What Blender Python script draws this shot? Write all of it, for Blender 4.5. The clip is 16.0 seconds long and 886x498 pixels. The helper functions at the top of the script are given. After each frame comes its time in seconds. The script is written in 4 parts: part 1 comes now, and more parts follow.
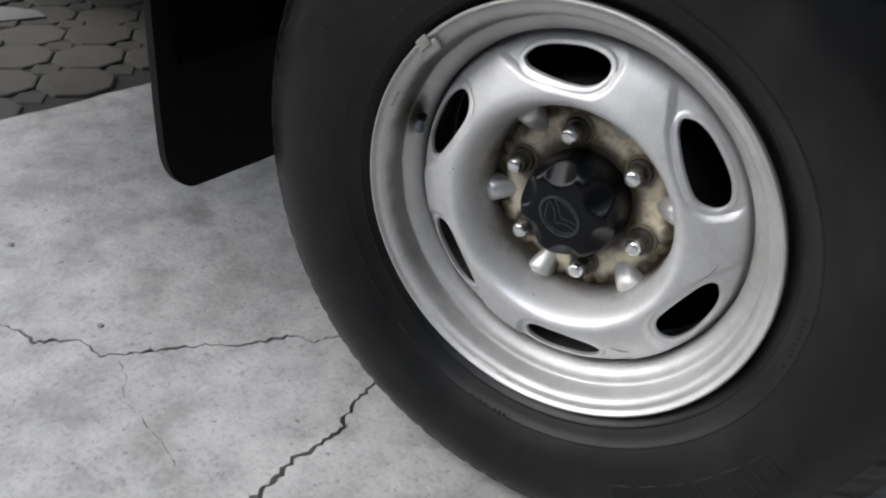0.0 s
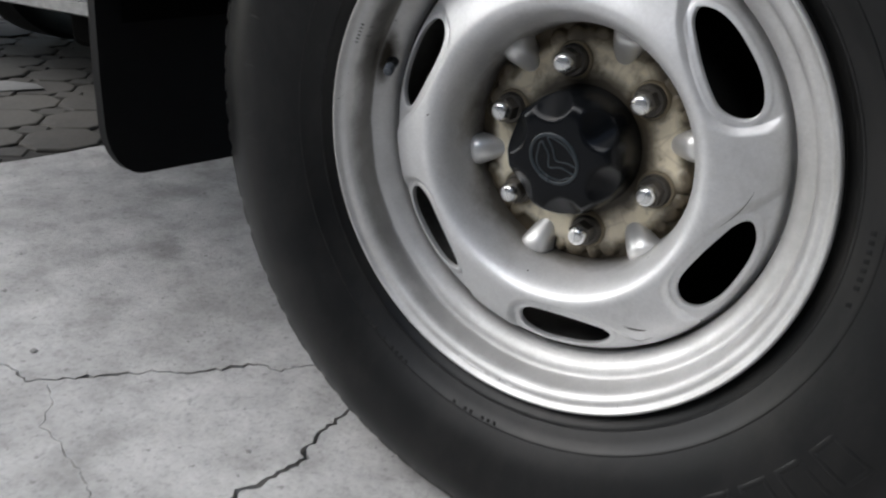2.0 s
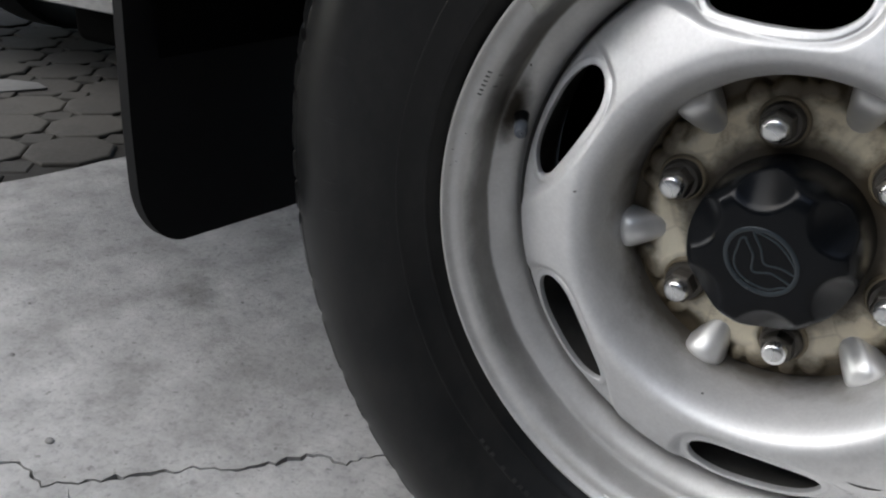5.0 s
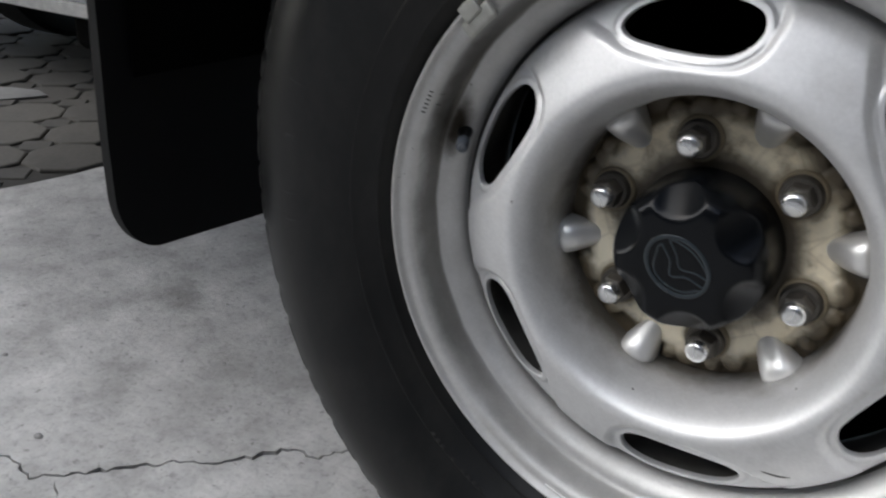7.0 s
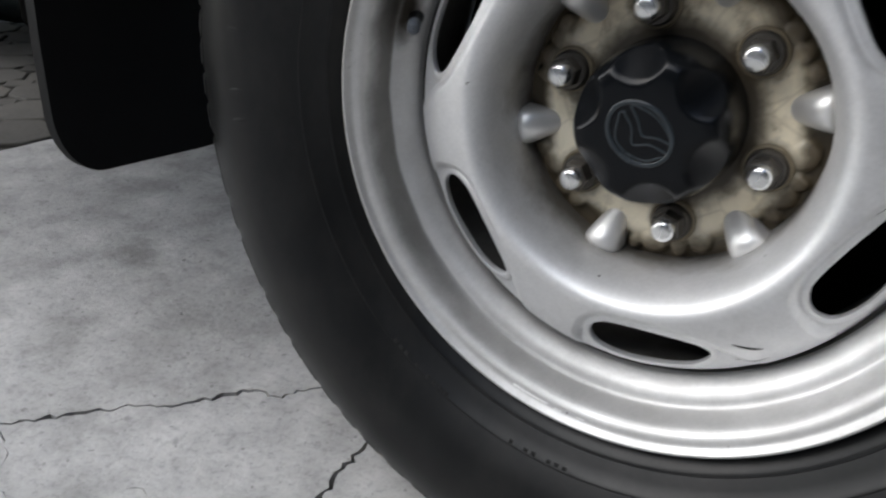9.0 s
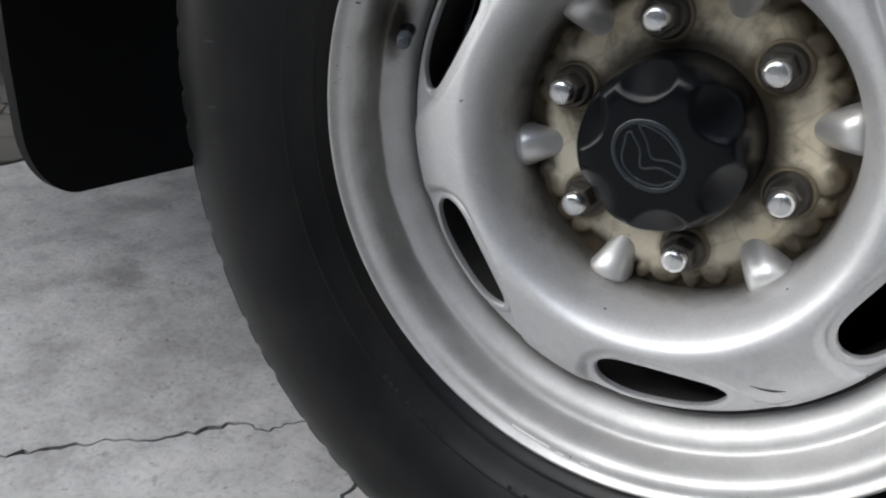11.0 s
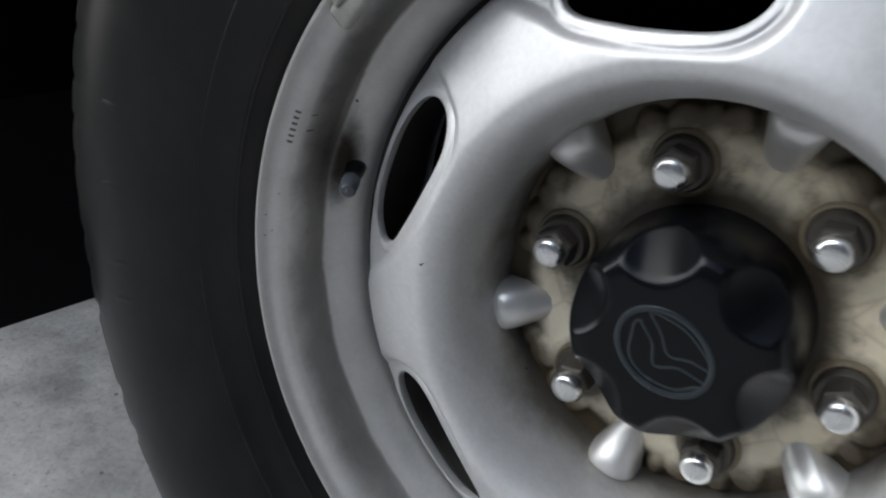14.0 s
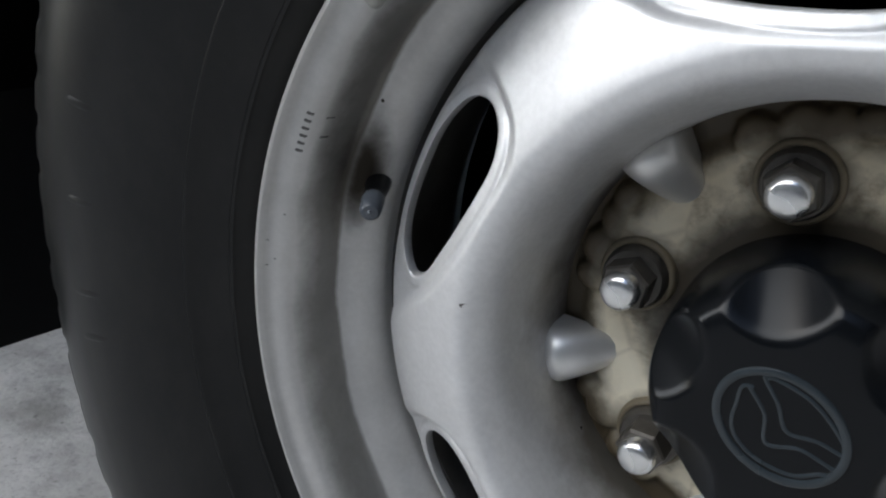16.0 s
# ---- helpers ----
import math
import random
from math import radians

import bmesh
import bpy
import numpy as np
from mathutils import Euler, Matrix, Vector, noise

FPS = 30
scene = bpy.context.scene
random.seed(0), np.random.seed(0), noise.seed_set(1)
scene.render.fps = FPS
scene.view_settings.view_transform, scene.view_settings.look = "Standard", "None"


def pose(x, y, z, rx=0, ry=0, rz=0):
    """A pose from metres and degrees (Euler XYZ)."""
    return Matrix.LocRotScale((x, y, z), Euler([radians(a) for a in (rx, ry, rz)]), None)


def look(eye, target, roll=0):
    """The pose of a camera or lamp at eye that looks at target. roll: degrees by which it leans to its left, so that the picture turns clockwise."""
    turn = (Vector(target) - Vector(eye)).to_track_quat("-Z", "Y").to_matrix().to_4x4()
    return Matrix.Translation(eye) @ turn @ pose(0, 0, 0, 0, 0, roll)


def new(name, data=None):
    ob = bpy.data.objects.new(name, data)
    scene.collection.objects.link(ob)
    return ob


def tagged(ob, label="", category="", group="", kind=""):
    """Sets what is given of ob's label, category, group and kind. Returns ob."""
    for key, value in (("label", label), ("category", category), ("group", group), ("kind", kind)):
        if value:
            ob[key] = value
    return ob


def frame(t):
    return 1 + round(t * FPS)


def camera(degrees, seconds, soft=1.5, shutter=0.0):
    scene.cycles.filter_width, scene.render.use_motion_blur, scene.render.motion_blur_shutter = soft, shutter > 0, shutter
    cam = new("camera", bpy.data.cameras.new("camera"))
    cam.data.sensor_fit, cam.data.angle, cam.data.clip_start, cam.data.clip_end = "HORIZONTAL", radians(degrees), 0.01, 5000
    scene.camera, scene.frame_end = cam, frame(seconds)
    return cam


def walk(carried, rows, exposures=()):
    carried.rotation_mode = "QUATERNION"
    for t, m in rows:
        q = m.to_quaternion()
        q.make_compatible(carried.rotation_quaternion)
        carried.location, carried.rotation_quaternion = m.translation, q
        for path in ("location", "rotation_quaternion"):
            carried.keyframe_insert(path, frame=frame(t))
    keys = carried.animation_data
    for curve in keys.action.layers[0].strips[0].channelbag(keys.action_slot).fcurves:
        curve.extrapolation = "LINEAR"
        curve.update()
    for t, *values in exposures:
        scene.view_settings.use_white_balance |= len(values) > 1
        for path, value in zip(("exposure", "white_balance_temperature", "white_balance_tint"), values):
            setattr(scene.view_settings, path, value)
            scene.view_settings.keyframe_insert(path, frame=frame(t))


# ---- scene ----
EXPOSURES = [(0.0, 0.68, 6620, 9.0), (4.2, 0.57, 6620, 9.0), (6.5, 0.48, 6600, 9.0), (8.0, 0.68, 6580, 8.8), (12.5, 0.64, 6480, 8.0), (13.5, 0.51, 6380, 7.2), (14.0, 0.56, 6380, 7.4), (14.5, 0.56, 6380, 7.5), (15.0, 0.70, 6380, 7.5), (16.0, 0.78, 6400, 7.6)]
cam = camera(58.76, 16.0, soft=2.1, shutter=0.5)
ROWS = [
    (0.0, 0.2310, -0.6258, 0.7073, 33.36, -33.22, -4.49),
    (0.5, 0.2084, -0.6639, 0.6426, 30.62, -28.86, -3.91),
    (1.0, 0.2270, -0.6904, 0.6356, 32.06, -25.93, -3.81),
    (1.5, 0.2435, -0.6439, 0.5801, 33.20, -24.80, -3.83),
    (2.0, 0.2476, -0.5576, 0.5158, 34.40, -23.91, -3.78),
    (2.5, 0.2018, -0.5142, 0.5174, 35.01, -24.22, -3.53),
    (3.0, 0.1617, -0.4980, 0.5260, 34.87, -24.75, -3.47),
    (3.5, 0.1286, -0.4811, 0.5190, 35.06, -24.95, -3.46),
    (4.0, 0.0859, -0.4575, 0.4930, 35.17, -25.27, -3.45),
    (4.2, 0.0644, -0.4530, 0.5072, 34.48, -26.20, -3.09),
    (6.3, 0.0759, -0.4745, 0.5487, 34.99, -24.67, -4.48),
    (6.5, 0.0882, -0.4721, 0.5583, 35.53, -25.51, -4.06),
    (7.0, 0.1166, -0.4661, 0.5499, 34.76, -25.61, -3.28),
    (7.5, 0.1483, -0.4535, 0.5320, 33.02, -25.29, -2.75),
    (8.0, 0.1828, -0.4622, 0.5120, 32.22, -24.92, -2.78),
    (8.5, 0.1896, -0.4679, 0.4885, 31.87, -25.09, -2.58),
    (9.0, 0.1322, -0.4705, 0.4729, 31.70, -25.36, -2.32),
    (9.2, 0.1252, -0.4583, 0.4618, 32.79, -25.04, -2.10),
    (11.3, 0.1177, -0.4269, 0.4649, 31.64, -23.86, -2.35),
    (11.5, 0.1253, -0.4213, 0.4613, 31.29, -23.37, -2.54),
    (12.0, 0.1411, -0.4105, 0.4654, 30.35, -22.80, -2.36),
    (12.5, 0.1639, -0.4075, 0.4651, 29.33, -22.36, -2.34),
    (13.0, 0.1884, -0.3862, 0.4873, 30.12, -21.50, -2.69),
    (13.5, 0.1264, -0.3741, 0.5175, 31.09, -21.33, -2.59),
    (14.0, 0.0648, -0.3176, 0.4967, 31.32, -21.80, -2.07),
    (14.5, 0.0246, -0.2776, 0.4815, 31.16, -21.70, -2.36),
    (15.0, 0.0091, -0.2611, 0.4739, 31.66, -21.25, -2.41),
    (15.5, 0.0073, -0.2588, 0.4745, 31.59, -21.75, -2.27),
    (16.0, 0.0134, -0.2649, 0.4791, 31.55, -21.24, -2.63),
]
walk(cam, [(t, pose(x, y, z, 90 + pitch, roll, yaw)) for t, x, y, z, yaw, pitch, roll in ROWS], EXPOSURES)

# ---- light ----
world = bpy.data.worlds.new("sky")
scene.world = world
world.use_nodes = True
_n = world.node_tree.nodes
_sky = _n.new("ShaderNodeTexSky")
_sky.sky_type = "NISHITA"
_sky.sun_disc = False
SUN_FROM = Vector((-0.64, -0.47, 0.68)).normalized()
_sky.sun_elevation = math.asin(SUN_FROM.z)
_sky.sun_rotation = math.atan2(SUN_FROM.x, SUN_FROM.y)
_sky.dust_density = 1.0
_sky.air_density = 0.8
_n["Background"].inputs["Strength"].default_value = 0.135
world.node_tree.links.new(_sky.outputs[0], _n["Background"].inputs["Color"])

sun_data = bpy.data.lights.new("sun", "SUN")
sun_data.energy = 3.2
sun_data.angle = radians(80)
sun_data.color = (1.0, 0.995, 0.985)
sun = new("sun", sun_data)
sun.matrix_world = look(SUN_FROM * 20, (0, 0, 0))

# ---- materials ----
def material(name):
    m = bpy.data.materials.new(name)
    m.use_nodes = True
    t = m.node_tree
    return m, t, t.nodes["Principled BSDF"]


def noise_node(t, scale, detail=6.0, rough=0.6, coord="Object", stretch=None):
    tc = t.nodes.new("ShaderNodeTexCoord")
    n = t.nodes.new("ShaderNodeTexNoise")
    n.inputs["Scale"].default_value = scale
    n.inputs["Detail"].default_value = detail
    n.inputs["Roughness"].default_value = rough
    out = tc.outputs[coord]
    if stretch:
        mp = t.nodes.new("ShaderNodeMapping")
        mp.inputs["Scale"].default_value = stretch
        t.links.new(out, mp.inputs[0])
        out = mp.outputs[0]
    t.links.new(out, n.inputs["Vector"])
    return n


def ramp(t, source, stops):
    r = t.nodes.new("ShaderNodeValToRGB")
    e = r.color_ramp.elements
    while len(e) < len(stops):
        e.new(0.5)
    for el, (p, c) in zip(e, stops):
        el.position = p
        el.color = (*c, 1) if len(c) == 3 else c
    t.links.new(source, r.inputs[0])
    return r


def mix(t, fac, a, b, mode="MIX"):
    m = t.nodes.new("ShaderNodeMix")
    m.data_type, m.blend_type = "RGBA", mode
    for sock, v in ((m.inputs[0], fac), (m.inputs[6], a), (m.inputs[7], b)):
        if isinstance(v, (int, float)):
            sock.default_value = v
        elif isinstance(v, tuple):
            sock.default_value = (*v, 1)
        else:
            t.links.new(v, sock)
    return m.outputs[2]


def bump(t, bsdf, source, strength, distance):
    b = t.nodes.new("ShaderNodeBump")
    b.inputs["Strength"].default_value = strength
    b.inputs["Distance"].default_value = distance
    t.links.new(source, b.inputs["Height"])
    old = bsdf.inputs["Normal"].links
    if old:
        t.links.new(old[0].from_socket, b.inputs["Normal"])
    t.links.new(b.outputs[0], bsdf.inputs["Normal"])


def simple(name, color, rough, metal=0.0, grain=0.25, scale=60, rough_var=0.12, bump_d=0.0002, coat=0.0):
    m, t, p = material(name)
    n = noise_node(t, scale)
    n2 = noise_node(t, scale * 0.13, 4)
    dark = tuple(c * (1 - grain) for c in color)
    light = tuple(min(1, c * (1 + grain * 0.6)) for c in color)
    c1 = ramp(t, n.outputs[0], [(0.3, dark), (0.7, light)]).outputs[0]
    c2 = ramp(t, n2.outputs[0], [(0.3, tuple(c * (1 - grain * 0.6) for c in color)), (0.65, color)]).outputs[0]
    t.links.new(mix(t, 0.5, c1, c2), p.inputs["Base Color"])
    r = ramp(t, n2.outputs[0], [(0.25, (rough - rough_var,) * 3), (0.75, (rough + rough_var,) * 3)])
    t.links.new(r.outputs[0], p.inputs["Roughness"])
    p.inputs["Metallic"].default_value = metal
    if coat:
        p.inputs["Coat Weight"].default_value = coat
        p.inputs["Coat Roughness"].default_value = 0.15
    if bump_d:
        bump(t, p, n.outputs[0], 0.35, bump_d)
    return m


def silver_paint(name, base, film, metal, groove=0.0):
    m, t, p = material(name)
    fine = noise_node(t, 420, 3)
    mid = noise_node(t, 26, 6)
    c = ramp(t, mid.outputs[0], [(0.32, tuple(0.89 * k for k in base)), (0.62, base)]).outputs[0]
    c = mix(t, 0.06, c, ramp(t, fine.outputs[0], [(0.35, (0.25,) * 3), (0.65, (0.95,) * 3)]).outputs[0])
    # road grime in loose patches
    grime = noise_node(t, 9, 7, 0.66)
    g = ramp(t, grime.outputs[0], [(0.53 - 0.25 * film, (0, 0, 0)), (0.74, (0.42 + 0.25 * film,) * 3)]).outputs[0]
    c = mix(t, g, c, (0.31, 0.303, 0.285))
    # brown-black brake dirt that has run out round the valve
    tcv = t.nodes.new("ShaderNodeTexCoord")
    mp = t.nodes.new("ShaderNodeMapping")
    mp.inputs["Rotation"].default_value = (0, radians(162.0), 0)
    t.links.new(tcv.outputs["Object"], mp.inputs[0])
    off = t.nodes.new("ShaderNodeVectorMath"); off.operation = "SUBTRACT"
    off.inputs[1].default_value = (0.1790, -0.020, 0)
    t.links.new(mp.outputs[0], off.inputs[0])
    sc = t.nodes.new("ShaderNodeVectorMath"); sc.operation = "MULTIPLY"
    sc.inputs[1].default_value = (2.4, 1.5, 0.62)
    t.links.new(off.outputs[0], sc.inputs[0])
    vl = t.nodes.new("ShaderNodeVectorMath"); vl.operation = "LENGTH"
    t.links.new(sc.outputs[0], vl.inputs[0])
    vn = t.nodes.new("ShaderNodeMath"); vn.operation = "MULTIPLY_ADD"
    vn.inputs[1].default_value = 0.030
    t.links.new(mid.outputs[0], vn.inputs[0]); t.links.new(vl.outputs["Value"], vn.inputs[2])
    vg = ramp(t, vn.outputs[0], [(0.020, (0.92,) * 3), (0.027, (0.52,) * 3), (0.037, (0, 0, 0))]).outputs[0]
    c = mix(t, vg, c, (0.022, 0.017, 0.011))
    # brown dirt film in patches deep in the bowl, also painting in shade there
    sy = t.nodes.new("ShaderNodeSeparateXYZ")
    t.links.new(tcv.outputs["Object"], sy.inputs[0])
    fl = t.nodes.new("ShaderNodeCombineXYZ")
    t.links.new(sy.outputs[0], fl.inputs[0]); t.links.new(sy.outputs[2], fl.inputs[1])
    fr = t.nodes.new("ShaderNodeVectorMath"); fr.operation = "LENGTH"
    t.links.new(fl.outputs[0], fr.inputs[0])
    inb = t.nodes.new("ShaderNodeMath"); inb.operation = "LESS_THAN"; inb.inputs[1].default_value = 0.1065
    t.links.new(fr.outputs["Value"], inb.inputs[0])
    dn = noise_node(t, 24, 5, 0.6)
    dm = t.nodes.new("ShaderNodeMath"); dm.operation = "MULTIPLY_ADD"; dm.inputs[1].default_value = 0.07
    t.links.new(dn.outputs[0], dm.inputs[0]); t.links.new(sy.outputs[1], dm.inputs[2])
    dr = ramp(t, dm.outputs[0], [(0.036, (0, 0, 0)), (0.056, (0.5,) * 3), (0.068, (0.85,) * 3)]).outputs[0]
    df = t.nodes.new("ShaderNodeMath"); df.operation = "MULTIPLY"
    t.links.new(dr, df.inputs[0]); t.links.new(inb.outputs[0], df.inputs[1])
    c = mix(t, df.outputs[0], c, (0.17, 0.15, 0.115))
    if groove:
        # brake dust and painted shade in the rim's groove, to both sides of the valve
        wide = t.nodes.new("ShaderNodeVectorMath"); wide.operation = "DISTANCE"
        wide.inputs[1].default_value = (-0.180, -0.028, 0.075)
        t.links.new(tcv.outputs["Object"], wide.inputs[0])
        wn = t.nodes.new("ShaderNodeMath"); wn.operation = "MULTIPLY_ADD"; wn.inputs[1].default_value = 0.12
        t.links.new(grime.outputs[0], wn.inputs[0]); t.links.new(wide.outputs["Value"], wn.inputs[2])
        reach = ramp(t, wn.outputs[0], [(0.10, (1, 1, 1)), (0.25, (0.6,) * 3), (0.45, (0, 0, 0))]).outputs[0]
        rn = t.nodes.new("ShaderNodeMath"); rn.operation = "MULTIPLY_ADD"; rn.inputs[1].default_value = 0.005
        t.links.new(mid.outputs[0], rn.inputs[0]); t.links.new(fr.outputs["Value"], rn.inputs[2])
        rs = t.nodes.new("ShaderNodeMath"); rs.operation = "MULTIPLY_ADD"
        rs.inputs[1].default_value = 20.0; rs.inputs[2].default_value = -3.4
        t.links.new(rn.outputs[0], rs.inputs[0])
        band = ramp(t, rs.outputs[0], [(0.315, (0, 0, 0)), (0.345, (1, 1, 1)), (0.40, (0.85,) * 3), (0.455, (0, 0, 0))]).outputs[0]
        dust_shade = t.nodes.new("ShaderNodeMath"); dust_shade.operation = "MULTIPLY"
        t.links.new(reach, dust_shade.inputs[0]); t.links.new(band, dust_shade.inputs[1])
        dust_shade2 = t.nodes.new("ShaderNodeMath"); dust_shade2.operation = "MULTIPLY"; dust_shade2.inputs[1].default_value = groove
        t.links.new(dust_shade.outputs[0], dust_shade2.inputs[0])
        # grime film over the upper left, which also paints in its shade
        film_shade = t.nodes.new("ShaderNodeMath"); film_shade.operation = "MULTIPLY"; film_shade.inputs[1].default_value = 0.28
        t.links.new(ramp(t, wn.outputs[0], [(0.12, (1, 1, 1)), (0.36, (0, 0, 0))]).outputs[0], film_shade.inputs[0])
        c = mix(t, film_shade.outputs[0], c, (0.30, 0.292, 0.272))
        c = mix(t, dust_shade2.outputs[0], c, (0.085, 0.078, 0.066))
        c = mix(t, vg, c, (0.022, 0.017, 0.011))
    # small chips and tar specks
    vor = t.nodes.new("ShaderNodeTexVoronoi")
    vor.inputs["Scale"].default_value = 62
    tc = t.nodes.new("ShaderNodeTexCoord")
    t.links.new(tc.outputs["Object"], vor.inputs["Vector"])
    pick = t.nodes.new("ShaderNodeSeparateColor")
    t.links.new(vor.outputs["Color"], pick.inputs[0])
    a = t.nodes.new("ShaderNodeMath"); a.operation = "LESS_THAN"; a.inputs[1].default_value = 0.05
    b = t.nodes.new("ShaderNodeMath"); b.operation = "GREATER_THAN"; b.inputs[1].default_value = 0.93
    k = t.nodes.new("ShaderNodeMath"); k.operation = "MULTIPLY"
    t.links.new(vor.outputs["Distance"], a.inputs[0]); t.links.new(pick.outputs[0], b.inputs[0])
    t.links.new(a.outputs[0], k.inputs[0]); t.links.new(b.outputs[0], k.inputs[1])
    c = mix(t, k.outputs[0], c, (0.05, 0.045, 0.04))
    t.links.new(c, p.inputs["Base Color"])
    p.inputs["Metallic"].default_value = metal
    r = ramp(t, mid.outputs[0], [(0.3, (0.58,) * 3), (0.7, (0.50,) * 3)]).outputs[0]
    t.links.new(mix(t, g, r, (0.7, 0.7, 0.7)), p.inputs["Roughness"])
    bump(t, p, fine.outputs[0], 0.1, 0.0001)
    return m


def hub_paint():
    # yellowed wax over primer, with rust and old grease
    m, t, p = material("yellowed_hub_primer")
    n = noise_node(t, 38, 7, 0.62)
    big = noise_node(t, 15, 5)
    c = ramp(t, big.outputs[0], [(0.3, (0.70, 0.605, 0.43)), (0.6, (0.86, 0.785, 0.61))]).outputs[0]
    s = ramp(t, n.outputs[0], [(0.33, (0.65,) * 3), (0.44, (0.10,) * 3), (0.55, (0, 0, 0))]).outputs[0]
    c = mix(t, s, c, (0.17, 0.115, 0.055))
    vor = t.nodes.new("ShaderNodeTexVoronoi")
    vor.feature = "DISTANCE_TO_EDGE"
    vor.inputs["Scale"].default_value = 24
    tc = t.nodes.new("ShaderNodeTexCoord")
    t.links.new(tc.outputs["Object"], vor.inputs["Vector"])
    e = ramp(t, vor.outputs["Distance"], [(0.0, (0.25,) * 3), (0.03, (0, 0, 0))]).outputs[0]
    c = mix(t, e, c, (0.22, 0.16, 0.085))
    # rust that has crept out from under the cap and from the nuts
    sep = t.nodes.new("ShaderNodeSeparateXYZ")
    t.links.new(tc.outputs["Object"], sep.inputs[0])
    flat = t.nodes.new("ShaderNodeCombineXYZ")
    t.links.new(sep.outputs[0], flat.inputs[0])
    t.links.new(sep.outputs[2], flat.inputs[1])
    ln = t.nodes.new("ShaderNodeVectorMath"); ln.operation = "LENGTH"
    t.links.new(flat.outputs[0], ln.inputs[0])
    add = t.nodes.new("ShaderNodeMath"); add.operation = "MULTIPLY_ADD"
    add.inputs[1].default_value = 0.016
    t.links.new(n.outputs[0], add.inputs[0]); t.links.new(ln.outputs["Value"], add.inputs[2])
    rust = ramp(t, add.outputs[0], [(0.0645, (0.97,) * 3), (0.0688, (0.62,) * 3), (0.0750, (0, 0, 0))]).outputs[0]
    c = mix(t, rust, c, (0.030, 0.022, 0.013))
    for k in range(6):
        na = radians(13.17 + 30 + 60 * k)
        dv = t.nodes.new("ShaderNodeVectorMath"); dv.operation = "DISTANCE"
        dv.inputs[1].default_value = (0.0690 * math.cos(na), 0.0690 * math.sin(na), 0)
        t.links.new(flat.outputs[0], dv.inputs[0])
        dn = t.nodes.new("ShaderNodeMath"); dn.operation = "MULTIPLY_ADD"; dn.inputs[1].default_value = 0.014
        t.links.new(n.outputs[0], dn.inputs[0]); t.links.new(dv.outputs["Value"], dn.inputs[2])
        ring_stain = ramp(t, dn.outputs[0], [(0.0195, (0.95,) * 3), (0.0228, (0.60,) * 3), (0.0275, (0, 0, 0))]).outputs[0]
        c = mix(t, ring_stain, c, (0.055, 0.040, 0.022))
    # brown stain towards the bowl wall, widened to paint in the shade there
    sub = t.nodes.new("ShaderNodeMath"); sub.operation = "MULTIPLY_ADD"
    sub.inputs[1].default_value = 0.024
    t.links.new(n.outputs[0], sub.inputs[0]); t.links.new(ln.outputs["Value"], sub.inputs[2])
    stain_and_shade = ramp(t, sub.outputs[0], [(0.0915, (0, 0, 0)), (0.0960, (0.70,) * 3), (0.102, (0.98,) * 3)]).outputs[0]
    c = mix(t, stain_and_shade, c, (0.060, 0.043, 0.022))
    t.links.new(c, p.inputs["Base Color"])
    p.inputs["Roughness"].default_value = 0.48
    edge = ramp(t, vor.outputs["Distance"], [(0.0, (0, 0, 0)), (0.12, (1, 1, 1))]).outputs[0]
    bump(t, p, edge, 0.2, 0.0004)
    bump(t, p, n.outputs[0], 0.15, 0.0004)
    return m


def rubber(name="tyre_rubber", tone=0.004):
    m, t, p = material(name)
    n = noise_node(t, 240, 5)
    d = noise_node(t, 7, 6, 0.65)
    c = ramp(t, d.outputs[0], [(0.3, (tone * 0.75, tone * 0.82, tone * 0.86)), (0.7, (tone * 1.4, tone * 1.5, tone * 1.55))]).outputs[0]
    dust = ramp(t, n.outputs[0], [(0.55, (0, 0, 0)), (0.75, (0.10,) * 3)]).outputs[0]
    c = mix(t, dust, c, (0.03, 0.03, 0.03))
    smear = noise_node(t, 13, 7, 0.7, stretch=(1, 1, 0.55))
    sm = ramp(t, smear.outputs[0], [(0.46, (0, 0, 0)), (0.70, (0.36,) * 3)]).outputs[0]
    c = mix(t, sm, c, (0.034, 0.032, 0.029))
    t.links.new(c, p.inputs["Base Color"])
    r = ramp(t, d.outputs[0], [(0.3, (0.34,) * 3), (0.7, (0.46,) * 3)]).outputs[0]
    t.links.new(r, p.inputs["Roughness"])
    p.inputs["Specular IOR Level"].default_value = 0.34
    bump(t, p, n.outputs[0], 0.2, 0.0002)
    return m


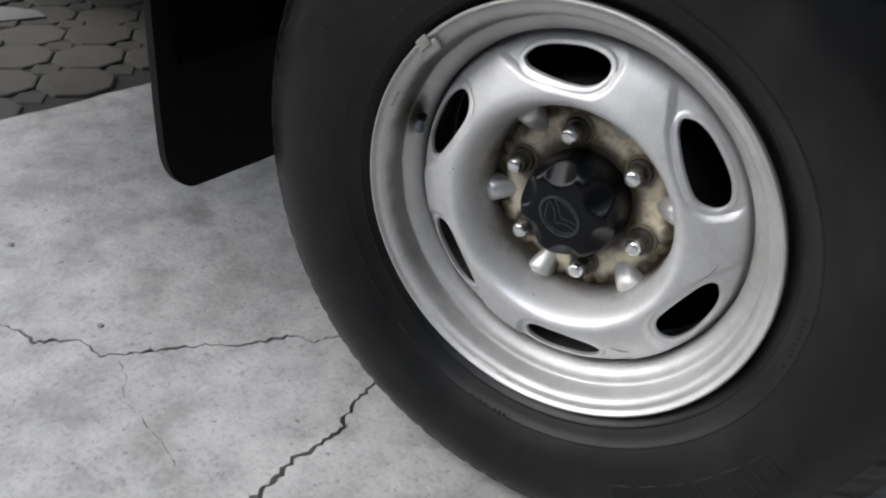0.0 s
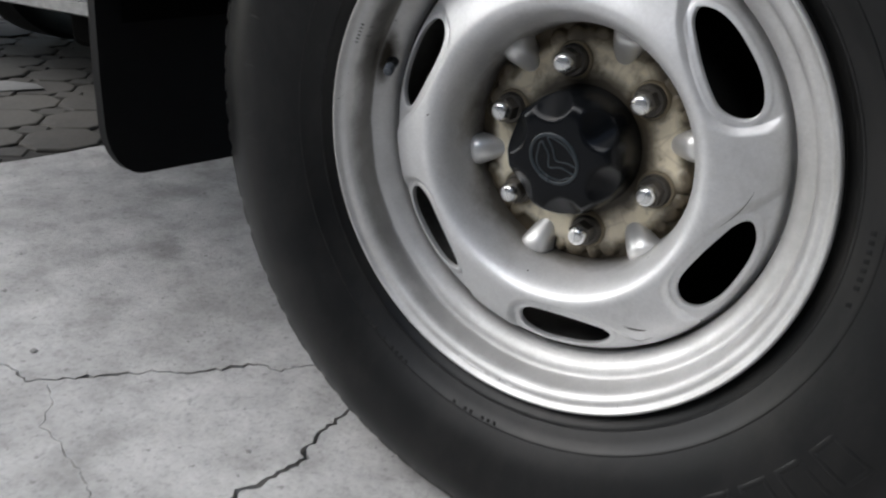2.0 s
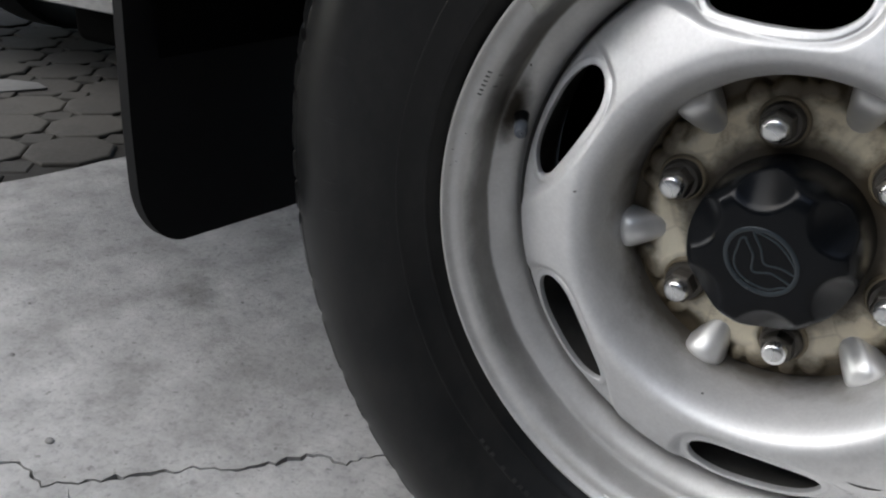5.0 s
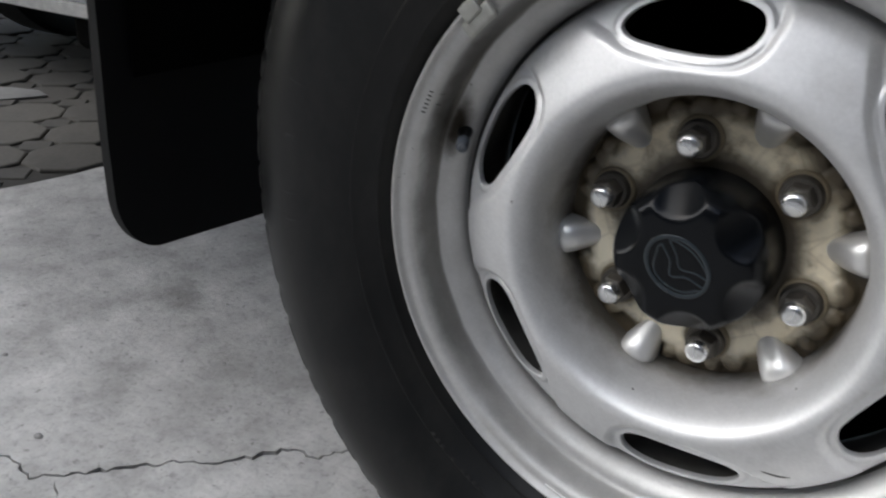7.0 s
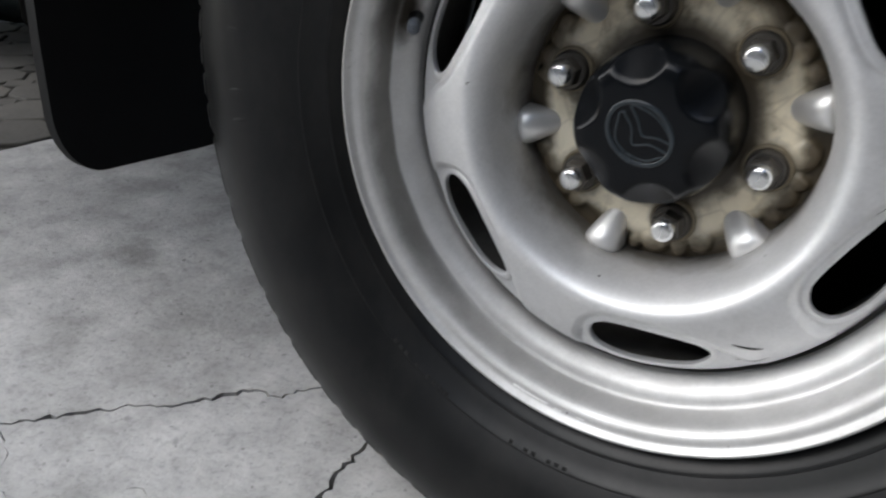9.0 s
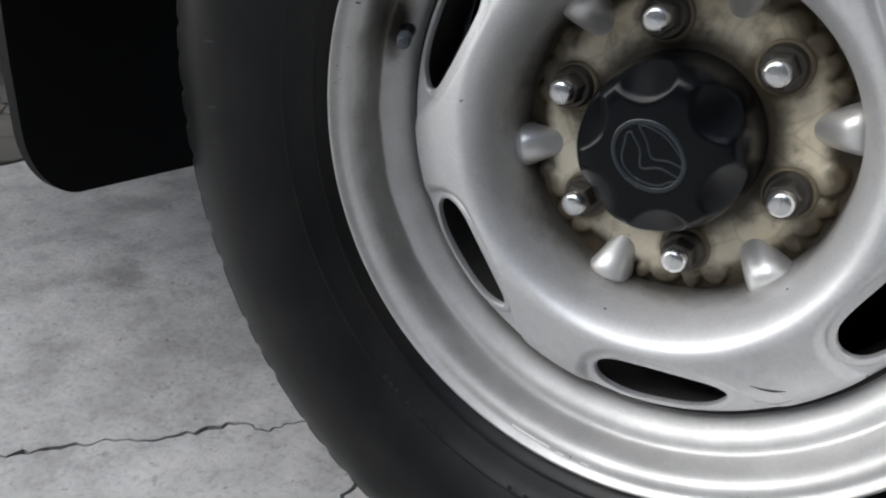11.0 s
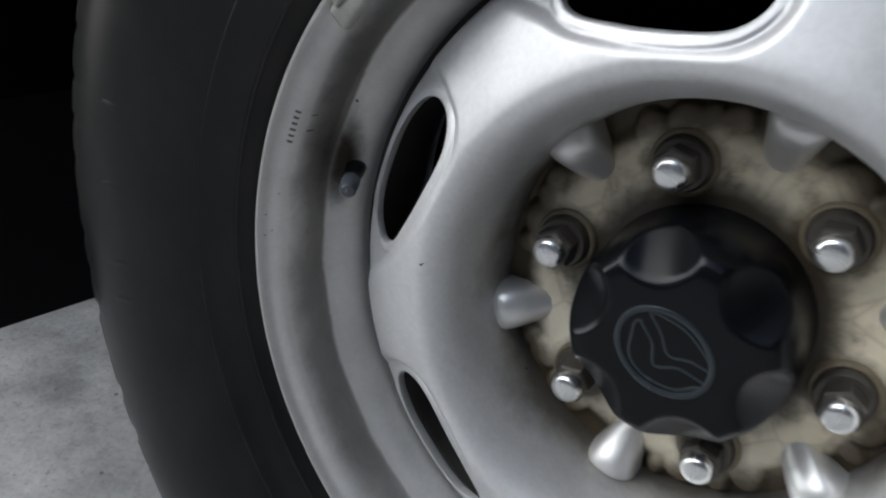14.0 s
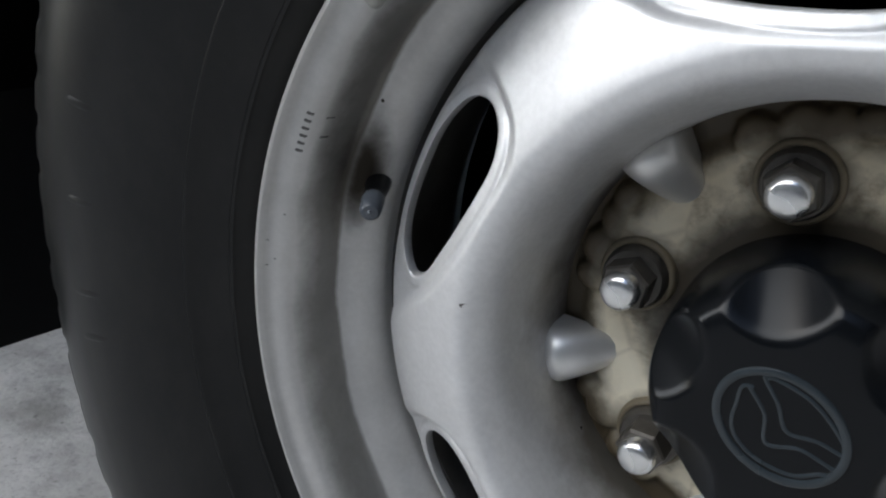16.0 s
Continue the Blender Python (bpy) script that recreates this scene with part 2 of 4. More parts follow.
def concrete():
    m, t, p = material("worn_concrete")
    fine = noise_node(t, 130, 8, 0.7)
    mid = noise_node(t, 13, 8, 0.65)
    big = noise_node(t, 3.2, 6, 0.6, stretch=(1.5, 0.8, 1))
    c = ramp(t, mid.outputs[0], [(0.31, (0.265, 0.262, 0.255)), (0.5, (0.405, 0.402, 0.394)), (0.67, (0.495, 0.491, 0.481))]).outputs[0]
    s = ramp(t, big.outputs[0], [(0.47, (0.0,) * 3), (0.64, (0.46,) * 3)]).outputs[0]
    c = mix(t, s, c, (0.22, 0.217, 0.21))
    g = ramp(t, fine.outputs[0], [(0.30, (0.58,) * 3), (0.5, (1,) * 3)]).outputs[0]
    c = mix(t, 0.75, c, g, "MULTIPLY")
    # dark stains and wider dark patches towards the slab's edge, each with a ragged outline
    tc = t.nodes.new("ShaderNodeTexCoord")
    for sx, sy, size, depth in ((-0.70, 0.13, 0.085, 0.55), (-0.46, 0.06, 0.06, 0.3), (-0.92, 0.30, 0.10, 0.4), (-0.36, -0.26, 0.07, 0.35), (-1.02, -0.06, 0.07, 0.3), (-1.12, 0.42, 0.17, 0.45), (-1.05, 0.85, 0.2, 0.45), (-0.85, 0.45, 0.13, 0.4)):
        d = t.nodes.new("ShaderNodeVectorMath"); d.operation = "SUBTRACT"
        d.inputs[1].default_value = (sx, sy, 0)
        t.links.new(tc.outputs["Object"], d.inputs[0])
        k = t.nodes.new("ShaderNodeVectorMath"); k.operation = "MULTIPLY"
        k.inputs[1].default_value = (0.8, 1.4, 1)
        t.links.new(d.outputs[0], k.inputs[0])
        ln = t.nodes.new("ShaderNodeVectorMath"); ln.operation = "LENGTH"
        t.links.new(k.outputs[0], ln.inputs[0])
        a = t.nodes.new("ShaderNodeMath"); a.operation = "MULTIPLY_ADD"; a.inputs[1].default_value = size * 2.2
        t.links.new(mid.outputs[0], a.inputs[0]); t.links.new(ln.outputs["Value"], a.inputs[2])
        st = ramp(t, a.outputs[0], [(size * 1.0, (depth,) * 3), (size * 1.9, (0, 0, 0))]).outputs[0]
        c = mix(t, st, c, (0.16, 0.157, 0.15))
    spots = noise_node(t, 34, 5, 0.55)
    sp = ramp(t, spots.outputs[0], [(0.27, (0.40,) * 3), (0.37, (0, 0, 0))]).outputs[0]
    c = mix(t, sp, c, (0.14, 0.137, 0.132))
    t.links.new(c, p.inputs["Base Color"])
    fleck = noise_node(t, 95, 3, 0.5)
    fk = ramp(t, fleck.outputs[0], [(0.29, (0.55,) * 3), (0.345, (0, 0, 0))]).outputs[0]
    t.links.new(mix(t, fk, c, (0.12, 0.117, 0.112)), p.inputs["Base Color"])
    p.inputs["Roughness"].default_value = 0.85
    trowel = noise_node(t, 7.5, 7, 0.62, stretch=(1.9, 0.75, 1))
    bump(t, p, trowel.outputs[0], 0.45, 0.007)
    bump(t, p, mid.outputs[0], 0.45, 0.005)
    bump(t, p, fine.outputs[0], 0.6, 0.0024)
    return m


def paver_stone(name, tone):
    m, t, p = material(name)
    info = t.nodes.new("ShaderNodeObjectInfo")
    n = noise_node(t, 90, 7, 0.7)
    d = noise_node(t, 9, 5)
    c = ramp(t, info.outputs["Random"], [(0.0, tuple(tone * k for k in (0.90, 0.84, 0.74))), (1.0, tuple(tone * k for k in (1.22, 1.13, 0.98)))]).outputs[0]
    c = mix(t, 0.6, c, ramp(t, n.outputs[0], [(0.3, (0.5,) * 3), (0.6, (1,) * 3)]).outputs[0], "MULTIPLY")
    c = mix(t, ramp(t, d.outputs[0], [(0.5, (0, 0, 0)), (0.7, (0.5,) * 3)]).outputs[0], c, (tone * 0.55, tone * 0.53, tone * 0.48))
    t.links.new(c, p.inputs["Base Color"])
    p.inputs["Roughness"].default_value = 0.88
    bump(t, p, n.outputs[0], 0.5, 0.0015)
    return m


SILVER = silver_paint("silver_wheel_paint", (0.76, 0.762, 0.765), 0.0, 0.74)
# darker copy of the silver: dust, plus the rim's shade in the colour
DUSTY_SHADED_SILVER = silver_paint("dusty_silver_rim_paint", (0.69, 0.688, 0.68), 0.6, 0.84, 0.85)
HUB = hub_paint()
CREAM = simple("stained_cream_seat", (0.19, 0.155, 0.10), 0.5, 0, 0.55, 90, 0.1, 0.0004)
RUBBER = rubber()
RELIEF = rubber("raised_rubber", 0.005)
TREAD_RUBBER = simple("dusty_tread_rubber", (0.060, 0.056, 0.050), 0.85, 0, 0.45, 55, 0.08, 0.0006)
# silver barrel darkened in its colour, for the shade behind the slots
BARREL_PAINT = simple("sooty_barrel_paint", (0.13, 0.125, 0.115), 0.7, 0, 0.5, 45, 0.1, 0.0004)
FLAP = simple("flap_rubber", (0.005, 0.005, 0.0055), 0.62, 0, 0.3, 40)
FLAP.node_tree.nodes["Principled BSDF"].inputs["Specular IOR Level"].default_value = 0.16
CONCRETE = concrete()
PAVER = paver_stone("paver_concrete", 0.052)
PAVER_DOT = paver_stone("paver_infill", 0.042)
SOIL = simple("dark_joint_sand", (0.022, 0.020, 0.017), 0.95, 0, 0.5, 30, 0.04, 0.002)
CRACK = simple("crack_dirt", (0.03, 0.028, 0.025), 0.95, 0, 0.4, 90, 0.03, 0.001)
CAP = simple("black_cap_plastic", (0.003, 0.0037, 0.0048), 0.25, 0, 0.25, 70, 0.04, 0.00008)
CAP.node_tree.nodes["Principled BSDF"].inputs["Specular IOR Level"].default_value = 0.22
EMBLEM = simple("emblem_plastic", (0.022, 0.029, 0.034), 0.24, 0, 0.25, 70, 0.08, 0.00005)
CHROME = simple("chrome", (0.80, 0.80, 0.79), 0.27, 0.92, 0.12, 120, 0.10, 0.00006)
STEEL = simple("grimy_steel", (0.105, 0.096, 0.084), 0.45, 0.55, 0.5, 150, 0.15, 0.0003)
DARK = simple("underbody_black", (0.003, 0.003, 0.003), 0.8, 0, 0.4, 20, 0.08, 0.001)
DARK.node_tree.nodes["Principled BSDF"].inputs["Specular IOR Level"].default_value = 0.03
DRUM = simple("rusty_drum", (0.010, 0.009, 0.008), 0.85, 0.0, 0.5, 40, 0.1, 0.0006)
BODY = simple("dark_truck_paint", (0.02, 0.024, 0.03), 0.25, 0, 0.1, 8, 0.05, 0, 0.8)
CARPAINT = simple("pale_car_paint", (0.74, 0.78, 0.82), 0.3, 0.0, 0.08, 10, 0.05, 0, 0.7)
LIP = simple("scuffed_bumper_lip", (0.72, 0.72, 0.71), 0.6, 0, 0.35, 45, 0.1, 0.0004)
RIB_PAINT = simple("pale_silver_rib_paint", (0.78, 0.775, 0.76), 0.38, 0.62, 0.15, 60, 0.08, 0.0002)
LEAD = simple("balance_weight_zinc", (0.36, 0.36, 0.33), 0.5, 0.5, 0.3, 130, 0.12, 0.0004)
VALVE = simple("valve_cap_plastic", (0.07, 0.08, 0.095), 0.35, 0.0, 0.3, 200, 0.1, 0.0001)
INK = simple("dark_ink", (0.05, 0.05, 0.05), 0.7, 0, 0.3, 200, 0.05, 0)
STAMP = simple("faded_stamp", (0.08, 0.078, 0.075), 0.6, 0.2, 0.3, 200, 0.05, 0)
SCUFF = simple("bare_scratch", (0.10, 0.095, 0.085), 0.6, 0.3, 0.4, 300, 0.1, 0.0002)


# ---- mesh helpers ----
def mesh_object(name, bm, mat, parent=None, label="", sharp=35, mats=()):
    me = bpy.data.meshes.new(name)
    bmesh.ops.recalc_face_normals(bm, faces=bm.faces[:])
    bm.to_mesh(me)
    bm.free()
    for f in me.polygons:
        f.use_smooth = True
    if sharp:
        me.set_sharp_from_angle(angle=radians(sharp))
    me.materials.append(mat)
    for extra in mats:
        me.materials.append(extra)
    ob = new(name, me)
    if parent:
        ob.parent = parent
    if label:
        tagged(ob, label)
    return ob


def part(name, bm, mat, parent, label="", sharp=35, mats=()):
    return mesh_object(name, bm, mat, parent, label, sharp, mats)


def lathe(profile, segs=180, closed=False, wobble=None):
    """Rings of (y, r) turned round the Y axis."""
    bm = bmesh.new()
    rings = []
    for y, r in profile:
        ring = []
        for i in range(segs):
            a = 2 * math.pi * i / segs
            yy, rr = wobble(y, r, a) if wobble else (y, r)
            ring.append(bm.verts.new((rr * math.cos(a), yy, rr * math.sin(a))))
        rings.append(ring)
    pairs = list(zip(rings, rings[1:]))
    if closed:
        pairs.append((rings[-1], rings[0]))
    for a, b in pairs:
        for i in range(segs):
            j = (i + 1) % segs
            bm.faces.new((a[i], a[j], b[j], b[i]))
    return bm


def curve_through(points, n):
    """Closed smooth curve through the points (Catmull-Rom)."""
    out = []
    m = len(points)
    for i in range(m):
        p0, p1, p2, p3 = (Vector(points[(i + k - 1) % m]) for k in range(4))
        for j in range(n):
            s = j / n
            out.append(0.5 * (2 * p1 + (p2 - p0) * s + (2 * p0 - 5 * p1 + 4 * p2 - p3) * s * s + (3 * p1 - p0 - 3 * p2 + p3) * s ** 3))
    return out


def smooth(a, b, x):
    s = min(1, max(0, (x - a) / (b - a)))
    return s * s * (3 - 2 * s)


def table(rows, x):
    """Smooth interpolation in rows of (x, y)."""
    if x <= rows[0][0]:
        return rows[0][1]
    for i in range(len(rows) - 1):
        x0, y0 = rows[i]
        x1, y1 = rows[i + 1]
        if x <= x1:
            def slope(k):
                a, b = max(0, k - 1), min(len(rows) - 1, k + 1)
                return (rows[b][1] - rows[a][1]) / (rows[b][0] - rows[a][0])
            h = x1 - x0
            s = (x - x0) / h
            return ((2 * s ** 3 - 3 * s ** 2 + 1) * y0 + (s ** 3 - 2 * s ** 2 + s) * h * slope(i)
                    + (-2 * s ** 3 + 3 * s ** 2) * y1 + (s ** 3 - s ** 2) * h * slope(i + 1))
    return rows[-1][1]


def box(bm, x0, x1, y0, y1, z0, z1, bevel=0.0, segs=2):
    made = bmesh.ops.create_cube(bm, size=1)["verts"]
    bmesh.ops.scale(bm, vec=(x1 - x0, y1 - y0, z1 - z0), verts=made)
    bmesh.ops.translate(bm, vec=((x0 + x1) / 2, (y0 + y1) / 2, (z0 + z1) / 2), verts=made)
    if bevel:
        edges = {e for v in made for e in v.link_edges}
        bmesh.ops.bevel(bm, geom=list(edges), offset=bevel, segments=segs, affect="EDGES", profile=0.5)


def slab_of(bm, outline, axis, lo, hi, bevel=0.0, segs=2):
    """A plate of the 2D outline, thick from lo to hi along the axis (0 x, 1 y, 2 z)."""
    def at(p, d):
        v = [p[0], p[1]]
        v.insert(axis, d)
        return v
    a = [bm.verts.new(at(p, lo)) for p in outline]
    b = [bm.verts.new(at(p, hi)) for p in outline]
    bottom, top = bm.faces.new(a), bm.faces.new(b[::-1])
    n = len(outline)
    for i in range(n):
        bm.faces.new((a[i], a[(i + 1) % n], b[(i + 1) % n], b[i]))
    if bevel:
        edges = list(set(bottom.edges) | set(top.edges))
        bmesh.ops.bevel(bm, geom=edges, offset=bevel, segments=segs, affect="EDGES", profile=0.5)


# ---- ground ----
def slab_edge(y):
    """Where the slab ends; its edge lies a little askew to the truck."""
    return -1.2655 + 0.135 * y


bm = bmesh.new()
xs = [-60, -20, -8, -4, -2, 0, 2, 4, 8, 20, 60]
grid = [[bm.verts.new((x, y, -0.062)) for y in xs] for x in xs]
for i in range(len(xs) - 1):
    for j in range(len(xs) - 1):
        bm.faces.new((grid[i][j], grid[i + 1][j], grid[i + 1][j + 1], grid[i][j + 1]))
ground = mesh_object("ground", bm, SOIL)
tagged(ground, "dark sandy ground under the paving", "ground", kind="structure")


def crack_outline(path, width, step=0.006, jitter=0.0035, seed=1):
    """A thin jagged closed outline along a path; width is a function of 0..1."""
    rnd = random.Random(seed)
    pts = []
    total = sum((Vector(b) - Vector(a)).length for a, b in zip(path, path[1:]))
    run = 0
    for a, b in zip(path, path[1:]):
        a, b = Vector(a), Vector(b)
        d = b - a
        side = Vector((-d.y, d.x)).normalized()
        k = max(1, int(d.length / step))
        for i in range(k):
            s = i / k
            pts.append((a + d * s + side * rnd.uniform(-jitter, jitter), side, (run + d.length * s) / total))
        run += d.length
    pts.append((Vector(path[-1]), side, 1.0))
    left = [p + s * max(0.0003, width(u) * rnd.uniform(0.35, 1.3)) * 0.5 for p, s, u in pts]
    right = [p - s * max(0.0003, width(u) * rnd.uniform(0.35, 1.3)) * 0.5 for p, s, u in pts]
    return left + right[::-1]


CRACK_LONG = [(-1.10, -0.47), (-0.86, -0.31), (-0.688, -0.239), (-0.640, -0.221), (-0.609, -0.226), (-0.568, -0.188), (-0.523, -0.192), (-0.493, -0.159),
              (-0.430, -0.088), (-0.402, -0.069), (-0.356, -0.003), (-0.325, 0.001), (-0.312, 0.029), (-0.287, 0.043), (-0.15, 0.15)]
CRACK_SHORT = [(-0.225, 0.05), (-0.214, -0.002), (-0.206, -0.078), (-0.193, -0.101), (-0.203, -0.145), (-0.209, -0.176), (-0.20, -0.32), (-0.24, -0.6)]
HAIRLINES = [[(-0.500, -0.182), (-0.466, -0.196), (-0.448, -0.214), (-0.436, -0.226), (-0.391, -0.230), (-0.376, -0.238), (-0.347, -0.239), (-0.300, -0.258)], [(-0.345, -0.166), (-0.333, -0.160), (-0.322, -0.164)]]
outlines = [
    crack_outline(CRACK_LONG, lambda u: 0.0028 + 0.0045 * abs(math.sin(23 * u)) ** 3, seed=3),
    crack_outline(CRACK_SHORT, lambda u: 0.0042 + 0.0045 * smooth(0.0, 0.45, u), seed=8),
] + [crack_outline(path, lambda u: 0.0017 * abs(math.sin(9 * math.pi * u)), jitter=0.0022, seed=20 + i) for i, path in enumerate(HAIRLINES)]
from mathutils.geometry import delaunay_2d_cdt
SX1, SY0, SY1 = 5.0, -6.0, 5.0
rnd = random.Random(4)
rim_pts = [(slab_edge(SY0 + (SY1 - SY0) * i / 260) + rnd.uniform(-0.004, 0.004), SY0 + (SY1 - SY0) * i / 260) for i in range(261)]
rim_pts += [(SX1, SY1), (SX1, SY0)]
verts2, edges2 = [], []
for loop in [rim_pts, *outlines]:
    k = len(verts2)
    verts2 += [Vector(p) for p in loop]
    edges2 += [(k + i, k + (i + 1) % len(loop)) for i in range(len(loop))]
v2, e2, f2, _, ov, _ = delaunay_2d_cdt(verts2, edges2, [], 1, 1e-6)


def inside(p, loop):
    hit = False
    for (x0, y0), (x1, y1) in zip(loop, loop[1:] + loop[:1]):
        if (y0 > p[1]) != (y1 > p[1]) and p[0] < (x1 - x0) * (p[1] - y0) / (y1 - y0) + x0:
            hit = not hit
    return hit


loops = [[tuple(p) for p in o] for o in outlines]
bounds = [(min(p[0] for p in l), max(p[0] for p in l), min(p[1] for p in l), max(p[1] for p in l)) for l in loops]
bm = bmesh.new()
top = [bm.verts.new((p.x, p.y, 0)) for p in v2]
for f in f2:
    c = sum((v2[i] for i in f), Vector((0, 0))) / len(f)
    if any(b[0] <= c.x <= b[1] and b[2] <= c.y <= b[3] and inside(c, l) for l, b in zip(loops, bounds)):
        continue
    try:
        bm.faces.new([top[i] for i in f])
    except ValueError:
        pass
edge = [e for e in bm.edges if len(e.link_faces) == 1]
ext = bmesh.ops.extrude_edge_only(bm, edges=edge)["geom"]
for v in ext:
    if isinstance(v, bmesh.types.BMVert):
        v.co.z = -0.05
slab = mesh_object("concrete_slab", bm, CONCRETE, sharp=30)
tagged(slab, "worn grey concrete slab with two long cracks", "floor", kind="structure")
bm = bmesh.new()
slab_of(bm, [(slab_edge(SY0) + 0.05, SY0 + 0.05), (SX1 - 0.05, SY0 + 0.05), (SX1 - 0.05, SY1 - 0.05), (slab_edge(SY1) + 0.05, SY1 - 0.05)], 2, -0.048, -0.020)
crack_bed = mesh_object("crack_bed", bm, CRACK)
tagged(crack_bed, "dark dirt at the bottom of the cracks", "floor", kind="structure")
# grit on the slab
bm = bmesh.new()
rnd = random.Random(12)
for i in range(34):
    x, y = rnd.uniform(-1.2, 0.4), rnd.uniform(-0.6, 0.5)
    r = rnd.choice((0.0012, 0.0016, 0.002, 0.0026))
    bmesh.ops.create_icosphere(bm, subdivisions=1, radius=r, matrix=Matrix.Translation((x, y, r * 0.25)) @ Matrix.Diagonal((1, rnd.uniform(0.6, 1.2), 0.5, 1)))
for x, y, r in ((-0.837, -0.114, 0.007), (-0.741, -0.095, 0.004), (-0.573, -0.153, 0.006), (-0.245, -0.123, 0.0035), (-0.226, -0.154, 0.002)):
    bmesh.ops.create_icosphere(bm, subdivisions=2, radius=r, matrix=Matrix.Translation((x, y, r * 0.1)) @ Matrix.Diagonal((1, 0.7, 0.3, 1)))
grit = mesh_object("grit", bm, simple("grey_grit", (0.25, 0.246, 0.24), 0.95, 0, 0.5, 200, 0.03, 0.0005))
tagged(grit, "dark grit scattered on the concrete", "grit", kind="stuff")

# unseen wall, added to darken what the wheel reflects from the right
bm = bmesh.new()
box(bm, 2.75, 2.9, -4.6, 4.0, -0.05, 3.0, 0.01)
wall = mesh_object("wall_east", bm, simple("grey_plaster", (0.16, 0.158, 0.152), 0.85, 0, 0.2, 6, 0.05, 0.001))
tagged(wall, "unseen plain grey wall added to dim light from the right", "wall", kind="structure")

# unseen wall behind the camera, added to cut the low frontal sky
bm = bmesh.new()
box(bm, -7.0, 2.75, -4.6, -4.45, -0.06, 3.2, 0.01)
wall = mesh_object("wall_south", bm, wall.data.materials[0])
tagged(wall, "unseen plain grey wall added to dim light from the front", "wall", kind="structure")

# unseen ceiling, added to hold back sky light from the upper right
bm = bmesh.new()
box(bm, 1.10, 2.75, -4.45, 4.0, 2.62, 2.72, 0.01)
light_block_roof = mesh_object("ceiling", bm, wall.data.materials[0])
tagged(light_block_roof, "unseen plain grey ceiling added to dim light from the upper right", "ceiling", kind="structure")

# ---- the truck and its wheel ----
WZ = 0.3396
PHASE = 13.17
truck = new("pickup_truck")
tagged(truck, "dark pickup truck with silver steel wheel on concrete", "truck")

# rim barrel: the well of the wheel with its two-step front edge
RIM = [(-0.0440, 0.2043), (-0.0470, 0.2043), (-0.0486, 0.2037), (-0.0494, 0.2027), (-0.0494, 0.2016), (-0.0486, 0.2006), (-0.0472, 0.1998), (-0.0460, 0.1989), (-0.0452, 0.1977), (-0.0449, 0.1962), (-0.0446, 0.1946), (-0.0438, 0.1928), (-0.0424, 0.1911),
       (-0.0402, 0.1897), (-0.0376, 0.1887), (-0.0340, 0.1880), (-0.0296, 0.1873), (-0.0252, 0.1866), (-0.0218, 0.1860), (-0.0198, 0.1852), (-0.0187, 0.1839), (-0.0180, 0.1815), (-0.0170, 0.1790), (-0.0154, 0.1765), (-0.0130, 0.1742), (-0.0098, 0.1720), (-0.0065, 0.1706), (-0.0042, 0.1700),
       (-0.0028, 0.1699), (0.0020, 0.1699),
       (0.0020, 0.1730), (0.0, 0.1750), (-0.0150, 0.1885), (-0.0360, 0.1912), (-0.0440, 0.2028)]
RIM_FACE = sorted((r, y) for y, r in RIM[4:27])
wheel = part("rear_wheel", lathe(RIM, 220, closed=True), DUSTY_SHADED_SILVER, truck, "silver-painted steel wheel with stepped rim", sharp=28)
wheel.location = (0, 0, WZ)


def on_axle(ob):
    """Hang a part with pieces of its own on the truck, at the axle."""
    ob.parent = truck
    ob.location.z += WZ
    return ob


BARREL = [(0.0022, 0.1699), (0.0300, 0.1699), (0.0550, 0.1705), (0.0700, 0.1800), (0.0950, 0.1860), (0.1040, 0.2040), (0.1040, 0.2070), (0.1000, 0.2070), (0.0930, 0.1900), (0.0690, 0.1840), (0.0520, 0.1745), (0.0022, 0.1740)]
# darkened by colour, because little light gets behind the disc
part("rim_barrel", lathe(BARREL, 120, closed=True), BARREL_PAINT, wheel, "inner rim barrel, painted dark to stand in for shade")

# pressed disc with six egg-shaped slots
SLOT0 = 39.3
EGG = curve_through([(-16.3, 0.1455), (-14.2, 0.1540), (-8, 0.1582), (0, 0.1587), (8, 0.1582), (13, 0.1555), (16.2, 0.1490), (14, 0.1405), (8, 0.1335), (2, 0.1292), (-5, 0.1275), (-11, 0.1292), (-15, 0.1360)], 12)
EGG = [(p.x * math.radians(1) * 0.145, p.y) for p in EGG]
DOME = [(0.0980, 0.038), (0.0986, 0.026), (0.0994, 0.014), (0.1008, 0.003), (0.1028, -0.0065), (0.1050, -0.0145), (0.1078, -0.0213), (0.1110, -0.0263), (0.1145, -0.0291), (0.1185, -0.0300), (0.1230, -0.0292),
        (0.1290, -0.0272), (0.1370, -0.0243), (0.1460, -0.0208), (0.1550, -0.0162), (0.1605, -0.0118), (0.1640, -0.0074), (0.1658, -0.0020), (0.1667, 0.0035), (0.1686, 0.0062)]
FLOOR = [(0.120, -0.0272), (0.127, -0.0240), (0.135, -0.0195), (0.150, -0.0125), (0.160, -0.0085), (0.1640, -0.0050), (0.1658, -0.0005), (0.1667, 0.0040), (0.1686, 0.0062)]
POCKET = curve_through([(-18.0, 0.147), (-17.0, 0.1352), (-13.6, 0.1270), (-8, 0.1240), (0, 0.1250), (6, 0.1280), (11, 0.1326), (15.5, 0.1390), (18.4, 0.1466), (21.5, 0.155), (25, 0.168), (24, 0.180), (0, 0.185), (-13, 0.180), (-16.6, 0.165), (-18.0, 0.156)], 8)
POCKET = [(p.x * math.radians(1) * 0.145, p.y) for p in POCKET]
known = {}
lips = {}


